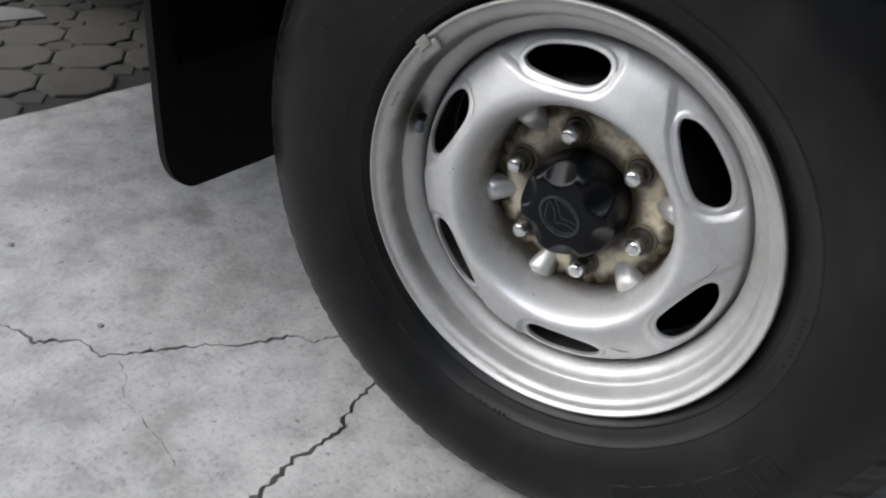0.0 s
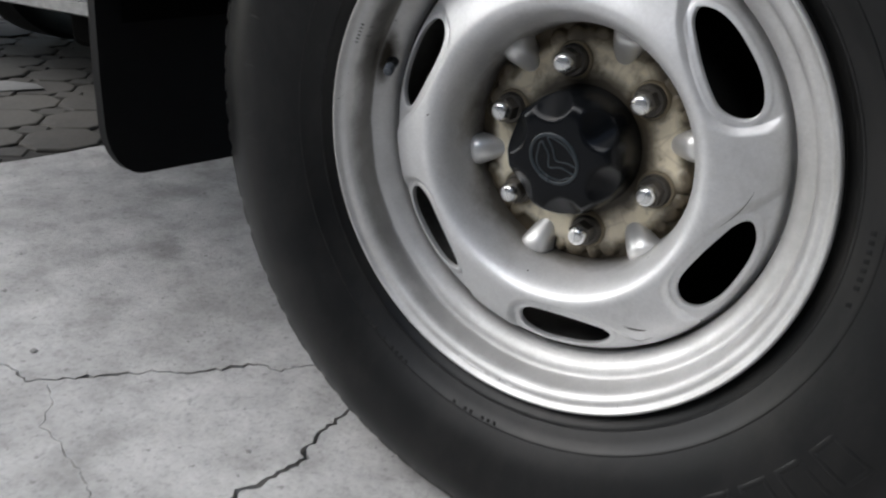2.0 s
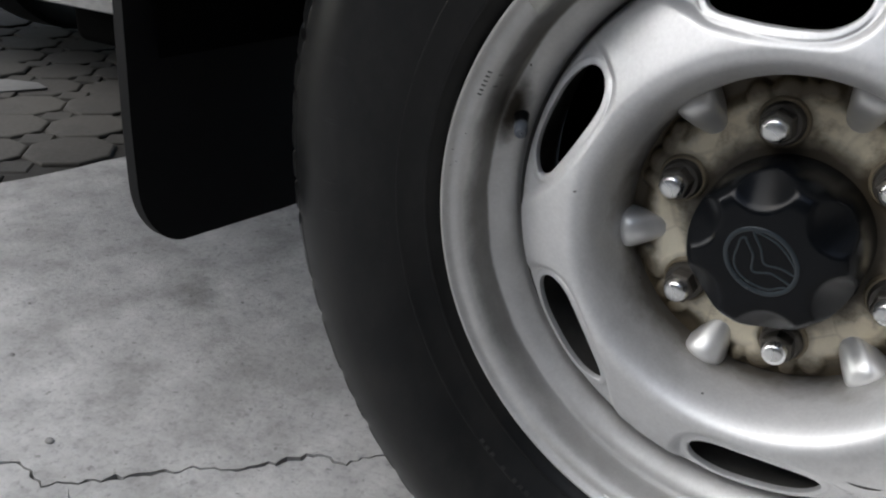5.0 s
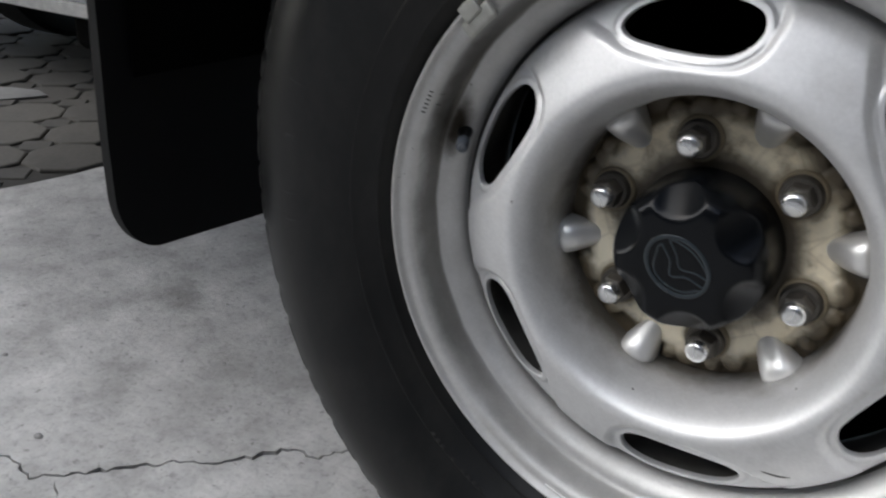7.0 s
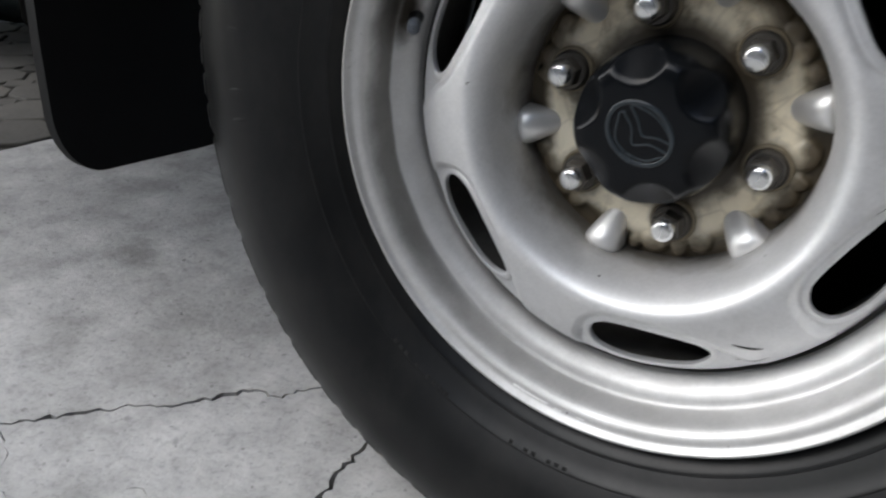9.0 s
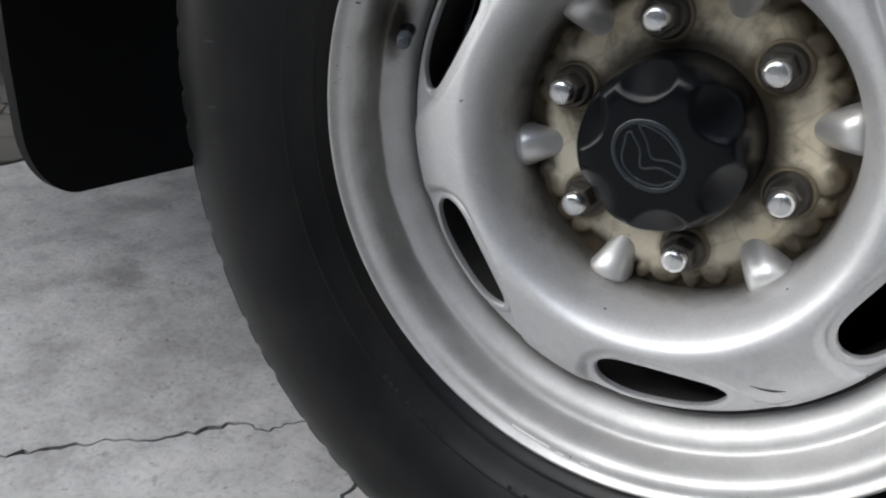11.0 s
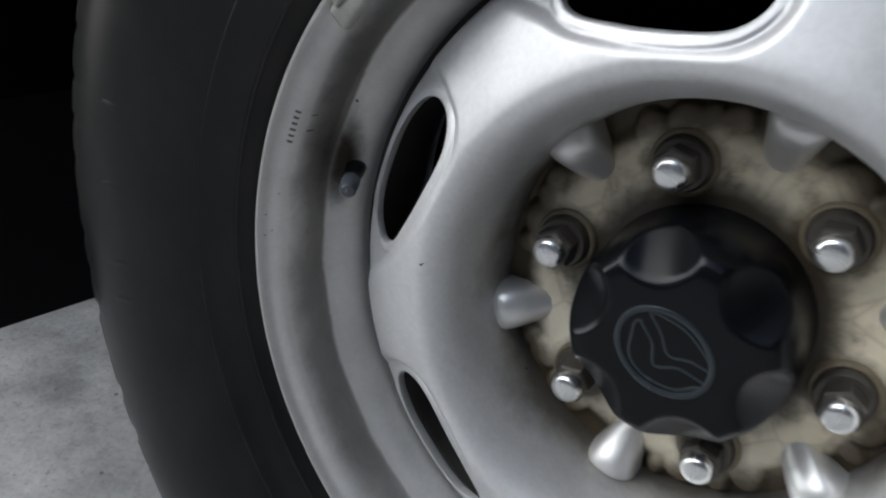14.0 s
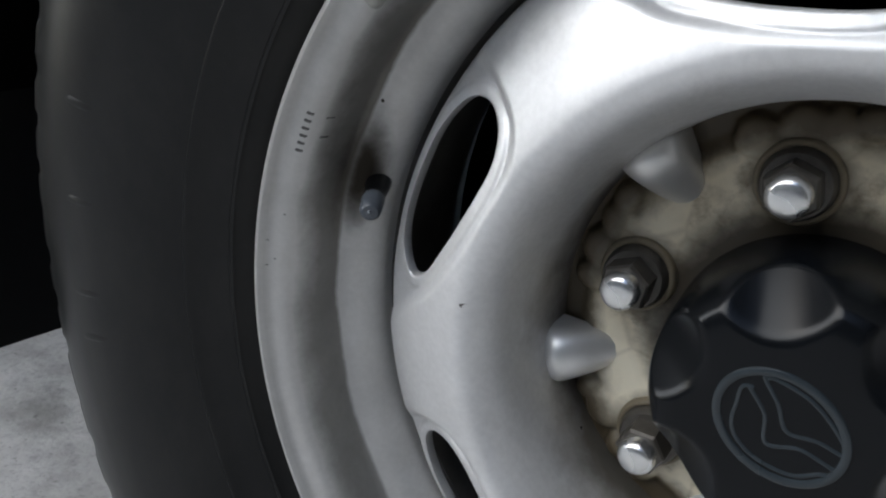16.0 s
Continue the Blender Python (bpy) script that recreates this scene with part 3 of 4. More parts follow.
def pocket_distance(u, v):
    """How far (u, v) lies inside the outline of a slot's pocket; minus outside."""
    key = (round(u, 6), round(v, 6))
    if key not in known:
        d2 = min_gap(u, v)
        known[key] = math.sqrt(d2) * (1 if inside((u, v), POCKET) else -1)
    return known[key]


def min_gap(u, v, loop=None):
    best = 1.0
    loop = loop or POCKET
    for (ax, ay), (bx, by) in zip(loop, loop[1:] + loop[:1]):
        ex, ey = bx - ax, by - ay
        k = min(1, max(0, ((u - ax) * ex + (v - ay) * ey) / (ex * ex + ey * ey)))
        best = min(best, (ax + ex * k - u) ** 2 + (ay + ey * k - v) ** 2)
    return best


def disc_depth(r, a):
    """Depth of the disc's face at radius r and angle a (degrees)."""
    d = (a - SLOT0 + 30) % 60 - 30
    y = table(DOME, r)
    dist = pocket_distance(d * math.radians(1) * 0.145, r)
    if dist > -0.0060:
        w = min(1.0, (dist + 0.0060) / 0.0062) ** 1.6
        y += (max(table(FLOOR, r), y) - y) * w
    # flat raised lip round the slot
    u = d * math.radians(1) * 0.145
    if abs(u) < 0.055 and 0.118 < r < 0.1635:
        key = (round(u, 6), round(r, 6))
        if key not in lips:
            lips[key] = math.sqrt(min_gap(u, r, EGG))
        y -= 0.0018 * smooth(0.0052, 0.0034, lips[key]) * smooth(0.1635, 0.1615, r)
    return y


def pressed_disc():
    bm = bmesh.new()
    segs = 900
    radii = [0.0980, 0.0983, 0.0986, 0.0990, 0.0994, 0.1000, 0.1008]
    while radii[-1] < 0.1648:
        radii.append(radii[-1] + (0.00115 if radii[-1] < 0.118 else 0.00075))
    radii += [0.1655, 0.1661, 0.1667, 0.1675, 0.1686]
    cols = []
    for i in range(segs):
        deg = 360 * i / segs + SLOT0
        a = math.radians(deg)
        cols.append([bm.verts.new((r * math.cos(a), table(DOME, r) if r < 0.115 else disc_depth(r, deg), r * math.sin(a))) for r in radii])
    egg = EGG
    gone = set()

    def local(r, deg):
        return ((deg - SLOT0 + 30) % 60 - 30) * math.radians(1) * 0.145, r
    for i in range(segs):
        for j in range(len(radii) - 1):
            u, v = local((radii[j] + radii[j + 1]) / 2, 360 * (i + 0.5) / segs + SLOT0)
            if abs(u) < 0.045 and 0.126 < v < 0.160 and inside((u, v), egg):
                continue
            k = (i + 1) % segs
            bm.faces.new((cols[i][j], cols[k][j], cols[k][j + 1], cols[i][j + 1]))
    for v in [v for v in bm.verts if not v.link_faces]:
        bm.verts.remove(v)
    hole = [e for e in bm.edges if len(e.link_faces) == 1 and 0.120 < Vector((e.verts[0].co.x, e.verts[0].co.z)).length < 0.163]
    for v in {v for e in hole for v in e.verts}:
        deg = math.degrees(math.atan2(v.co.z, v.co.x)) % 360
        r = math.hypot(v.co.x, v.co.z)
        u, w = local(r, deg)
        base = deg - math.degrees(u / 0.145)
        best = None
        for (ax, ay), (bx, by) in zip(egg, egg[1:] + egg[:1]):
            ex, ey = bx - ax, by - ay
            s = min(1, max(0, ((u - ax) * ex + (w - ay) * ey) / (ex * ex + ey * ey)))
            qx, qy = ax + ex * s, ay + ey * s
            dd = (qx - u) ** 2 + (qy - w) ** 2
            if best is None or dd < best[0]:
                best = (dd, qx, qy)
        nd = base + math.degrees(best[1] / 0.145)
        na = math.radians(nd)
        v.co = (best[2] * math.cos(na), disc_depth(best[2], nd), best[2] * math.sin(na))
    # rolled-in slot edges, then the thickness of the steel
    for dy, pull in ((0.0010, 0.0006), (0.0038, 0.0002)):
        made = bmesh.ops.extrude_edge_only(bm, edges=hole)["geom"]
        vs = [g for g in made if isinstance(g, bmesh.types.BMVert)]
        for v in vs:
            v.co.y += dy
            deg = math.degrees(math.atan2(v.co.z, v.co.x)) % 360
            u, w = local(math.hypot(v.co.x, v.co.z), deg)
            mid = math.radians(deg - math.degrees(u / 0.145))
            c = Vector((0.143 * math.cos(mid), v.co.y, 0.143 * math.sin(mid)))
            v.co += (c - v.co).normalized() * pull
        hole = [g for g in made if isinstance(g, bmesh.types.BMEdge)]
    return bm


part("wheel_disc", pressed_disc(), SILVER, wheel, "pressed silver disc with six oval slots", sharp=70)

# hub face inside the bowl
def hub_face():
    bm = bmesh.new()
    segs, radii = 400, [0.030, 0.036, 0.042, 0.047, 0.051] + [0.054 + 0.00105 * i for i in range(46)]
    # cream lumps between the nut pads and the bowl wall: (angle from the nut, radius, half width, half length)
    lumps = ((0.0, 0.0890, 0.0075, 0.0075), (9.5, 0.0862, 0.0085, 0.0095), (-9.5, 0.0868, 0.0085, 0.0090), (-17.0, 0.0905, 0.0060, 0.0060))
    cols = []
    for i in range(segs):
        deg = 360 * i / segs
        a = math.radians(deg)
        d = (deg - PHASE) % 60 - 30
        which = int(((deg - PHASE) % 360) // 60)
        col = []
        for r in radii:
            boss = math.exp(-(((r - 0.0699) / 0.0135) ** 4 + (math.radians(d) * r / 0.0155) ** 4))
            y = 0.0275 - 0.0035 * boss + 0.0010 * smooth(0.068, 0.060, r)
            y += 0.0050 * smooth(0.0815, 0.0905, r + 0.0012 * math.sin(5 * a + 1))
            for k, (ld, lr, lw, ll) in enumerate(lumps):
                w = 1 + 0.25 * math.sin(7.3 * which + 2.1 * k)
                e = ((math.radians(d - ld - 1.5 * math.sin(5 * which + k)) * r) / (lw * w)) ** 2 + ((r - lr) / ll) ** 2
                if e < 1:
                    y = min(y, 0.0300 - 0.0045 * (1 - e * e) ** 0.6)
            y += 0.0002 * noise.noise((r * math.cos(a) * 120, r * math.sin(a) * 120, 3.1))
            col.append(bm.verts.new((r * math.cos(a), y, r * math.sin(a))))
        cols.append(col)
    for i in range(segs):
        k = (i + 1) % segs
        for j in range(len(radii) - 1):
            bm.faces.new((cols[i][j], cols[k][j], cols[k][j + 1], cols[i][j + 1]))
    return bm


part("hub_face", hub_face(), HUB, wheel, "yellowed cream hub face with brown stains and painted edge shade", sharp=0)


def rib(deg, wide):
    """Rounded silver stiffening rib that runs from the bowl wall to the hub."""
    bm = bmesh.new()
    rows = []
    n = 12
    for i in range(15):
        s = i / 14
        r = 0.0740 + 0.0290 * s
        half = (0.0080 + 0.0092 * s) * wide * (0.50 + 0.50 * math.sqrt(max(0.0, 1 - (1 - min(1, s / 0.30)) ** 2)))
        half *= math.sqrt(max(0.0, 1 - max(0.0, (s - 0.80) / 0.24) ** 2))
        top = 0.0285 - 0.0185 * smooth(-0.10, 0.75, s) ** 0.8 + 0.008 * max(0.0, (s - 0.78) / 0.22) ** 2
        row = []
        for j in range(n + 1):
            b = math.pi * j / n
            row.append(bm.verts.new((r, 0.0305 + (top - 0.0305) * math.sin(b) ** 0.55, half * math.cos(b))))
        rows.append(row)
    for a, b in zip(rows, rows[1:]):
        for j in range(n):
            bm.faces.new((a[j], a[j + 1], b[j + 1], b[j]))
    bmesh.ops.rotate(bm, cent=(0, 0, 0), matrix=Matrix.Rotation(-math.radians(deg), 3, "Y"), verts=bm.verts[:])
    return bm


for k in range(6):
    part("rib", rib(PHASE + 60 * k, 0.90), RIB_PAINT, wheel, sharp=0)

# black centre cap with six finger dishes
def centre_cap():
    bm = bmesh.new()
    segs, radii = 600, [0.0002] + [0.0005 * i for i in range(1, 100)] + [0.0500, 0.0505, 0.0510]
    prof = [(0, -0.0224), (0.030, -0.0222), (0.039, -0.0213), (0.0440, -0.0184), (0.0475, -0.0115), (0.0496, -0.002), (0.0505, 0.010), (0.0510, 0.026)]
    cols = []
    for i in range(segs):
        deg = 360 * i / segs
        a = math.radians(deg)
        col = []
        for r in radii:
            y = table(prof, r)
            # shallow scoops, tilted outwards, with a rounded edge towards the face
            da = ((deg - PHASE) % 60 - 30) * math.pi / 180
            out, side = r * math.cos(da), r * math.sin(da)
            dish = -0.0226 + 0.95 * (out - 0.0292) - 27.0 * side * side
            h = max(0.0, 0.0028 - abs(dish - y)) / 0.0028
            y = max(dish, y) + h * h * 0.0028 / 4
            col.append(bm.verts.new((r * math.cos(a), y, r * math.sin(a))))
        cols.append(col)
    for i in range(segs):
        k = (i + 1) % segs
        for j in range(len(radii) - 1):
            bm.faces.new((cols[i][j], cols[k][j], cols[k][j + 1], cols[i][j + 1]))
    bm.faces.new([c[0] for c in cols])
    return bm


cap = on_axle(part("hub_cap", centre_cap(), CAP, wheel, "glossy black plastic centre cap with six dishes", sharp=50))


def tube(path, radius, sides=8, flat=1.0, closed=False):
    """A rounded bead along a path in the plane of the cap's face."""
    bm = bmesh.new()
    rings = []
    n = len(path)
    for i, p in enumerate(path):
        q0, q1 = (path[(i - 1) % n], path[(i + 1) % n]) if closed else (path[max(0, i - 1)], path[min(n - 1, i + 1)])
        d = (Vector(q1) - Vector(q0)).normalized()
        side = Vector((-d.y, d.x))
        rings.append([bm.verts.new((p[0] + side.x * radius * math.cos(b), -radius * flat * math.sin(b), p[1] + side.y * radius * math.cos(b)))
                      for b in (2 * math.pi * j / sides for j in range(sides))])
    for a, b in list(zip(rings, rings[1:])) + ([(rings[-1], rings[0])] if closed else []):
        for j in range(sides):
            bm.faces.new((a[j], a[(j + 1) % sides], b[(j + 1) % sides], b[j]))
    if not closed:
        bm.faces.new(rings[0])
        bm.faces.new(rings[-1][::-1])
    return bm


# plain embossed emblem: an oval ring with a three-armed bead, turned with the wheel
EM = math.radians(-32)
def turned(x, z):
    return (x * math.cos(EM) - z * math.sin(EM) - 0.0013, x * math.sin(EM) + z * math.cos(EM) - 0.0003)


oval = [turned(0.0212 * math.cos(2 * math.pi * i / 64), 0.0174 * math.sin(2 * math.pi * i / 64)) for i in range(64)]
ring = part("emblem_ring", tube(oval, 0.0016, 10, 0.8, True), EMBLEM, cap, "embossed dark oval ring")
ring.location.y = -0.0222
def bead(points, n):
    """An open smooth curve through the points."""
    ring_pts = curve_through(points, n)
    return [tuple(p) for p in ring_pts[:n * (len(points) - 1) + 1]]


for ends in (((-0.0112, 0.0110), (-0.0063, 0.0028), (-0.0042, -0.0072), (0.0060, -0.0056), (0.0168, -0.0082)),
             ((-0.0078, 0.0162), (-0.0030, 0.0076), (0.0010, -0.0008), (0.0101, -0.0010), (0.0190, -0.0024)),
             ((-0.0112, 0.0110), (-0.0155, 0.0030), (-0.0148, -0.0066), (-0.0068, -0.0136), (0.0047, -0.0158), (0.0120, -0.0125), (0.0168, -0.0082)),
             ((-0.0070, 0.0154), (0.0040, 0.0132), (0.0125, 0.0068), (0.0182, -0.0018))):
    bar = part("emblem_bar", tube(bead(ends, 8), 0.0008, 8, 0.9), EMBLEM, cap)
    bar.location.y = -0.0222

# lug nuts
def hexagon(bm, af, y0, y1, cham=0.0012):
    R = af / math.sqrt(3)
    def ringof(rr, y):
        return [bm.verts.new((rr * math.cos(math.pi / 3 * i), y, rr * math.sin(math.pi / 3 * i))) for i in range(6)]
    rings = [ringof(R, y1), ringof(R, y0 + cham), ringof(R * 0.90, y0)]
    for a, b in zip(rings, rings[1:]):
        for i in range(6):
            bm.faces.new((a[i], a[(i + 1) % 6], b[(i + 1) % 6], b[i]))
    bm.faces.new(rings[-1])
    bm.faces.new(rings[0][::-1])


for k in range(6):
    a = math.radians(PHASE + 30 + 60 * k)
    bm = bmesh.new()
    hexagon(bm, 0.0178, 0.0068, 0.0205)
    nut = part("lug_nut", bm, STEEL, wheel, "grimy steel hexagon lug nut", sharp=25)
    nut.location = (0.06985 * math.cos(a), 0, 0.06985 * math.sin(a))
    nut.rotation_euler.y = 0.35 * k
    on_axle(nut)
    part("nut_tip", lathe([(-0.0002, 0.0001), (-0.0001, 0.0030), (0.0003, 0.0052), (0.0012, 0.0067), (0.0028, 0.0075), (0.0080, 0.0077), (0.0105, 0.0077)], 24), CHROME, nut, "bright chrome domed nut tip", sharp=45)
    part("collar", lathe([(0.0285, 0.0118), (0.0236, 0.0126), (0.0228, 0.0136), (0.0230, 0.0146), (0.0246, 0.0154), (0.0290, 0.0158)], 40), CREAM, nut, "yellowed cream seat ring", sharp=0)
    part("washer", lathe([(0.0180, 0.0090), (0.0182, 0.0116), (0.0195, 0.0126), (0.0240, 0.0132), (0.0275, 0.0134)], 32), STEEL, nut, sharp=30)

# tyre valve with its cap
va = math.radians(164.6)
bm = lathe([(0.0, 0.0001), (0.0004, 0.0030), (0.0020, 0.0042), (0.0100, 0.0046), (0.0120, 0.0046), (0.0122, 0.0036)], 20)
bmesh.ops.create_icosphere(bm, subdivisions=1, radius=0.0012, matrix=Matrix.Translation((0, 0.0002, 0)))
stem = part("valve_stem", lathe([(0.010, 0.0030), (0.016, 0.0036), (0.022, 0.0048), (0.032, 0.0056), (0.040, 0.0060)], 20), RUBBER, wheel, "black rubber tyre valve stem")
stem.location = (0.1608 * math.cos(va), -0.0355, 0.1608 * math.sin(va))
on_axle(stem)
stem.rotation_mode = "QUATERNION"
stem.rotation_quaternion = Vector((0, 1, 0)).rotation_difference(Vector((0.50 * math.cos(va), 0.87, 0.50 * math.sin(va))))
part("valve_cap", bm, VALVE, stem, "dark grey plastic valve cap")

# clip-on balance weight on the rim edge
bm = bmesh.new()
box(bm, -0.0065, 0.0055, -0.0032, 0.0030, -0.0125, 0.0125, 0.0026, 4)
weight = part("balance_weight", bm, LEAD, wheel, "grey zinc clip-on balance weight", sharp=40)
wa = math.radians(137.2)
weight.location = (0.1928 * math.cos(wa), -0.0470, 0.1928 * math.sin(wa))
weight.rotation_euler = (0, -wa, 0)
on_axle(weight)
bm = bmesh.new()
box(bm, 0.0020, 0.0132, -0.0048, -0.0020, -0.0070, 0.0070, 0.0012, 3)
part("clip", bm, LEAD, weight, sharp=40)

def rim_mark(r0, r1, a0, a1, rise=0.00025):
    """A thin mark that lies on the rim's face and follows its curve."""
    bm = bmesh.new()
    n, m = max(2, int((a1 - a0) / 0.3)), 4
    rows = []
    for i in range(n + 1):
        a = math.radians(a0 + (a1 - a0) * i / n)
        rows.append([])
        for j in range(m + 1):
            r = r0 + (r1 - r0) * j / m
            up = -0.0003 if i in (0, n) or j in (0, m) else rise
            rows[-1].append(bm.verts.new((r * math.cos(a), table(RIM_FACE, r) - up, r * math.sin(a))))
    for p, q in zip(rows, rows[1:]):
        for j in range(m):
            bm.faces.new((p[j], q[j], q[j + 1], p[j + 1]))
    return bm


# a stamped date becomes small dark bars; chips, scrapes and tar spots round it
for i in range(6):
    a0 = 155.5 + 0.95 * i
    part("stamp_mark", rim_mark(0.1916, 0.1950, a0, a0 + 0.74), STAMP, wheel, sharp=0)
for r0, a0, da in ((0.1838, 265.4, 0.6), (0.1965, 297.0, 0.4), (0.1880, 155.8, 0.3), (0.1880, 158.3, 0.4), (0.1985, 172.6, 0.35), (0.1985, 175.8, 0.35), (0.1930, 168.9, 0.25), (0.1955, 174.9, 0.3)):
    part("paint_chip", rim_mark(r0, r0 + 0.0013, a0, a0 + da), INK, wheel, sharp=0)
SCRAPE = simple("scraped_pale_paint", (0.86, 0.86, 0.85), 0.5, 0.2, 0.1, 120, 0.06, 0.0001)
for r0, r1, a0, a1 in ((0.1957, 0.1979, 253.0, 261.5), (0.1964, 0.1980, 262.6, 264.6), (0.1960, 0.1972, 267.4, 269.5)):
    part("paint_scrape", rim_mark(r0, r1, a0, a1), SCRAPE, wheel, sharp=0)
part("paint_chip", rim_mark(0.1945, 0.1983, 265.4, 265.8), STAMP, wheel, sharp=0)
# raised foundry marks become small plain bars
for i in range(11):
    if i in (5,):
        continue
    a0 = 33.0 - 1.5 * i
    part("raised_bar", rim_mark(0.1925, 0.1955, a0, a0 + 0.8, 0.0005), DUSTY_SHADED_SILVER, wheel, sharp=0)


def scratch(a0, r0, a1, r1, w, lift=0.0002):
    """A thin dark scratch draped over the disc."""
    bm = bmesh.new()
    n = 10
    rows = []
    for i in range(n + 1):
        s = i / n
        a, r = a0 + (a1 - a0) * s, r0 + (r1 - r0) * s + 0.0012 * math.sin(math.pi * s)
        half = w * math.sin(math.pi * (0.06 + 0.88 * s))
        rows.append([bm.verts.new((rr * math.cos(math.radians(a)), disc_depth(rr, a) - lift, rr * math.sin(math.radians(a)))) for rr in (r - half, r, r + half)])
    for p, q in zip(rows, rows[1:]):
        for j in range(2):
            bm.faces.new((p[j], q[j], q[j + 1], p[j + 1]))
    bmesh.ops.solidify(bm, geom=bm.faces[:], thickness=0.0001)
    return bm


part("scratch", scratch(-57.5, 0.1405, -51.5, 0.1500, 0.0011), SCUFF, wheel)
part("scratch", scratch(-60.0, 0.1560, -52.0, 0.1580, 0.0004), SCUFF, wheel)
part("scratch", scratch(-8.0, 0.1325, 4.0, 0.1480, 0.0004), SCUFF, wheel)
part("scratch", scratch(173.0, 0.1150, 174.0, 0.1165, 0.0007), SCUFF, wheel)

# tyre
TYRE_Y = 0.028
SIDE = [(-0.0385, 0.2048), (-0.0398, 0.2061), (-0.0418, 0.2081), (-0.0452, 0.2111), (-0.0488, 0.2142), (-0.0500, 0.2147), (-0.0506, 0.2158), (-0.0504, 0.2166), (-0.0545, 0.2222), (-0.0592, 0.2296), (-0.0604, 0.2306), (-0.0609, 0.2317), (-0.0607, 0.2326), (-0.0668, 0.2430), (-0.0722, 0.2565), (-0.0756, 0.2706), (-0.0766, 0.2846), (-0.0748, 0.2965), (-0.0712, 0.3074), (-0.0664, 0.3171), (-0.0654, 0.3192), (-0.0652, 0.3204), (-0.0640, 0.3216), (-0.0594, 0.3280), (-0.0542, 0.3340), (-0.0484, 0.3395), (-0.0430, 0.3440)]
TREAD = [(-0.0380, 0.3478), (-0.0330, 0.3512), (-0.0250, 0.3548), (-0.0242, 0.3480), (-0.0160, 0.3480), (-0.0152, 0.3570), (0.0000, 0.3590)]
half = SIDE + TREAD
full = half + [(2 * TYRE_Y - y, r) for y, r in half[::-1]]
full += [(0.0930, 0.2000), (0.0700, 0.1930), (-0.0200, 0.1930), (-0.0380, 0.1990)]
SEG_T = 900


def tyre_shape(y, r, a):
    k = (math.degrees(a) % 360)
    # shoulder lugs
    if r > 0.313 and abs(y - TYRE_Y) > 0.050:
        ph = (k + 0.8 * math.sin(k / 7)) % 4.3
        cut = smooth(0.0, 0.5, ph) * smooth(1.9, 1.4, ph) * (0.52 + 0.48 * math.sin(k * 0.61) * math.sin(k * 0.23 + 1))
        r -= 0.0036 * cut * smooth(0.314, 0.329, r)
        y += math.copysign(0.0030, TYRE_Y - y) * cut * smooth(0.314, 0.329, r)
    r *= 1 + 0.0012 * math.sin(3 * a + 1)
    # flattened where it stands, with the sidewall swelling a little
    z = r * math.sin(a)
    if z < -WZ + 0.0:
        r = min(r, WZ / -math.sin(a))
    swell = smooth(0.0, 0.26, -z)
    if 0.22 < r:
        r += 0.0040 * swell * smooth(0.333, 0.345, r)
        if z < -WZ + 0.0:
            r = min(r, WZ / -math.sin(a))
        y += math.copysign(0.0050 * swell * smooth(0.22, 0.27, r) * (1 - 0.5 * smooth(0.32, 0.357, r)), y - TYRE_Y)
    return y, r


tyre = part("tyre", lathe(full, SEG_T, True, tyre_shape), RUBBER, wheel, "worn black rubber tyre standing on concrete", sharp=32, mats=(TREAD_RUBBER,))
on_axle(tyre)
for face in tyre.data.polygons:
    if math.hypot(face.center.x, face.center.z) > 0.3385:
        face.material_index = 1


def side_depth(r):
    rows = sorted((rr, y) for y, rr in SIDE[9:] if not 0.229 < rr < 0.233 and not 0.318 < rr < 0.321)
    return table(rows, r)


def tyre_mark(r0, r1, a0, a1, rise=0.0010):
    """A low raised bar that lies on the tyre's sidewall."""
    bm = bmesh.new()
    n, m = max(2, int((a1 - a0) / 0.8)), max(2, int((r1 - r0) / 0.004))
    g = []
    for i in range(n + 1):
        a = math.radians(a0 + (a1 - a0) * i / n)
        row = []
        for j in range(m + 1):
            r = r0 + (r1 - r0) * j / m
            y, rr = tyre_shape(side_depth(r), r, a)
            edge = i in (0, n) or j in (0, m)
            row.append(bm.verts.new((rr * math.cos(a), y - (rise if not edge else -0.0004), rr * math.sin(a))))
        g.append(row)
    for i in range(n):
        for j in range(m):
            bm.faces.new((g[i][j], g[i + 1][j], g[i + 1][j + 1], g[i][j + 1]))
    return bm


rnd = random.Random(31)
# the maker's word becomes plain raised bars, here and across the tyre
for start in (-62,):
    for i in range(6):
        a0 = start + i * 6.4
        part("raised_bar", tyre_mark(0.262, 0.266, a0, a0 + 4.8), RELIEF, tyre, sharp=0)
        part("raised_bar", tyre_mark(0.290, 0.294, a0, a0 + 4.8), RELIEF, tyre, sharp=0)
        part("raised_bar", tyre_mark(0.262, 0.294, a0, a0 + 0.8), RELIEF, tyre, sharp=0)
        part("raised_bar", tyre_mark(0.262, 0.294, a0 + 4.0, a0 + 4.8), RELIEF, tyre, sharp=0)
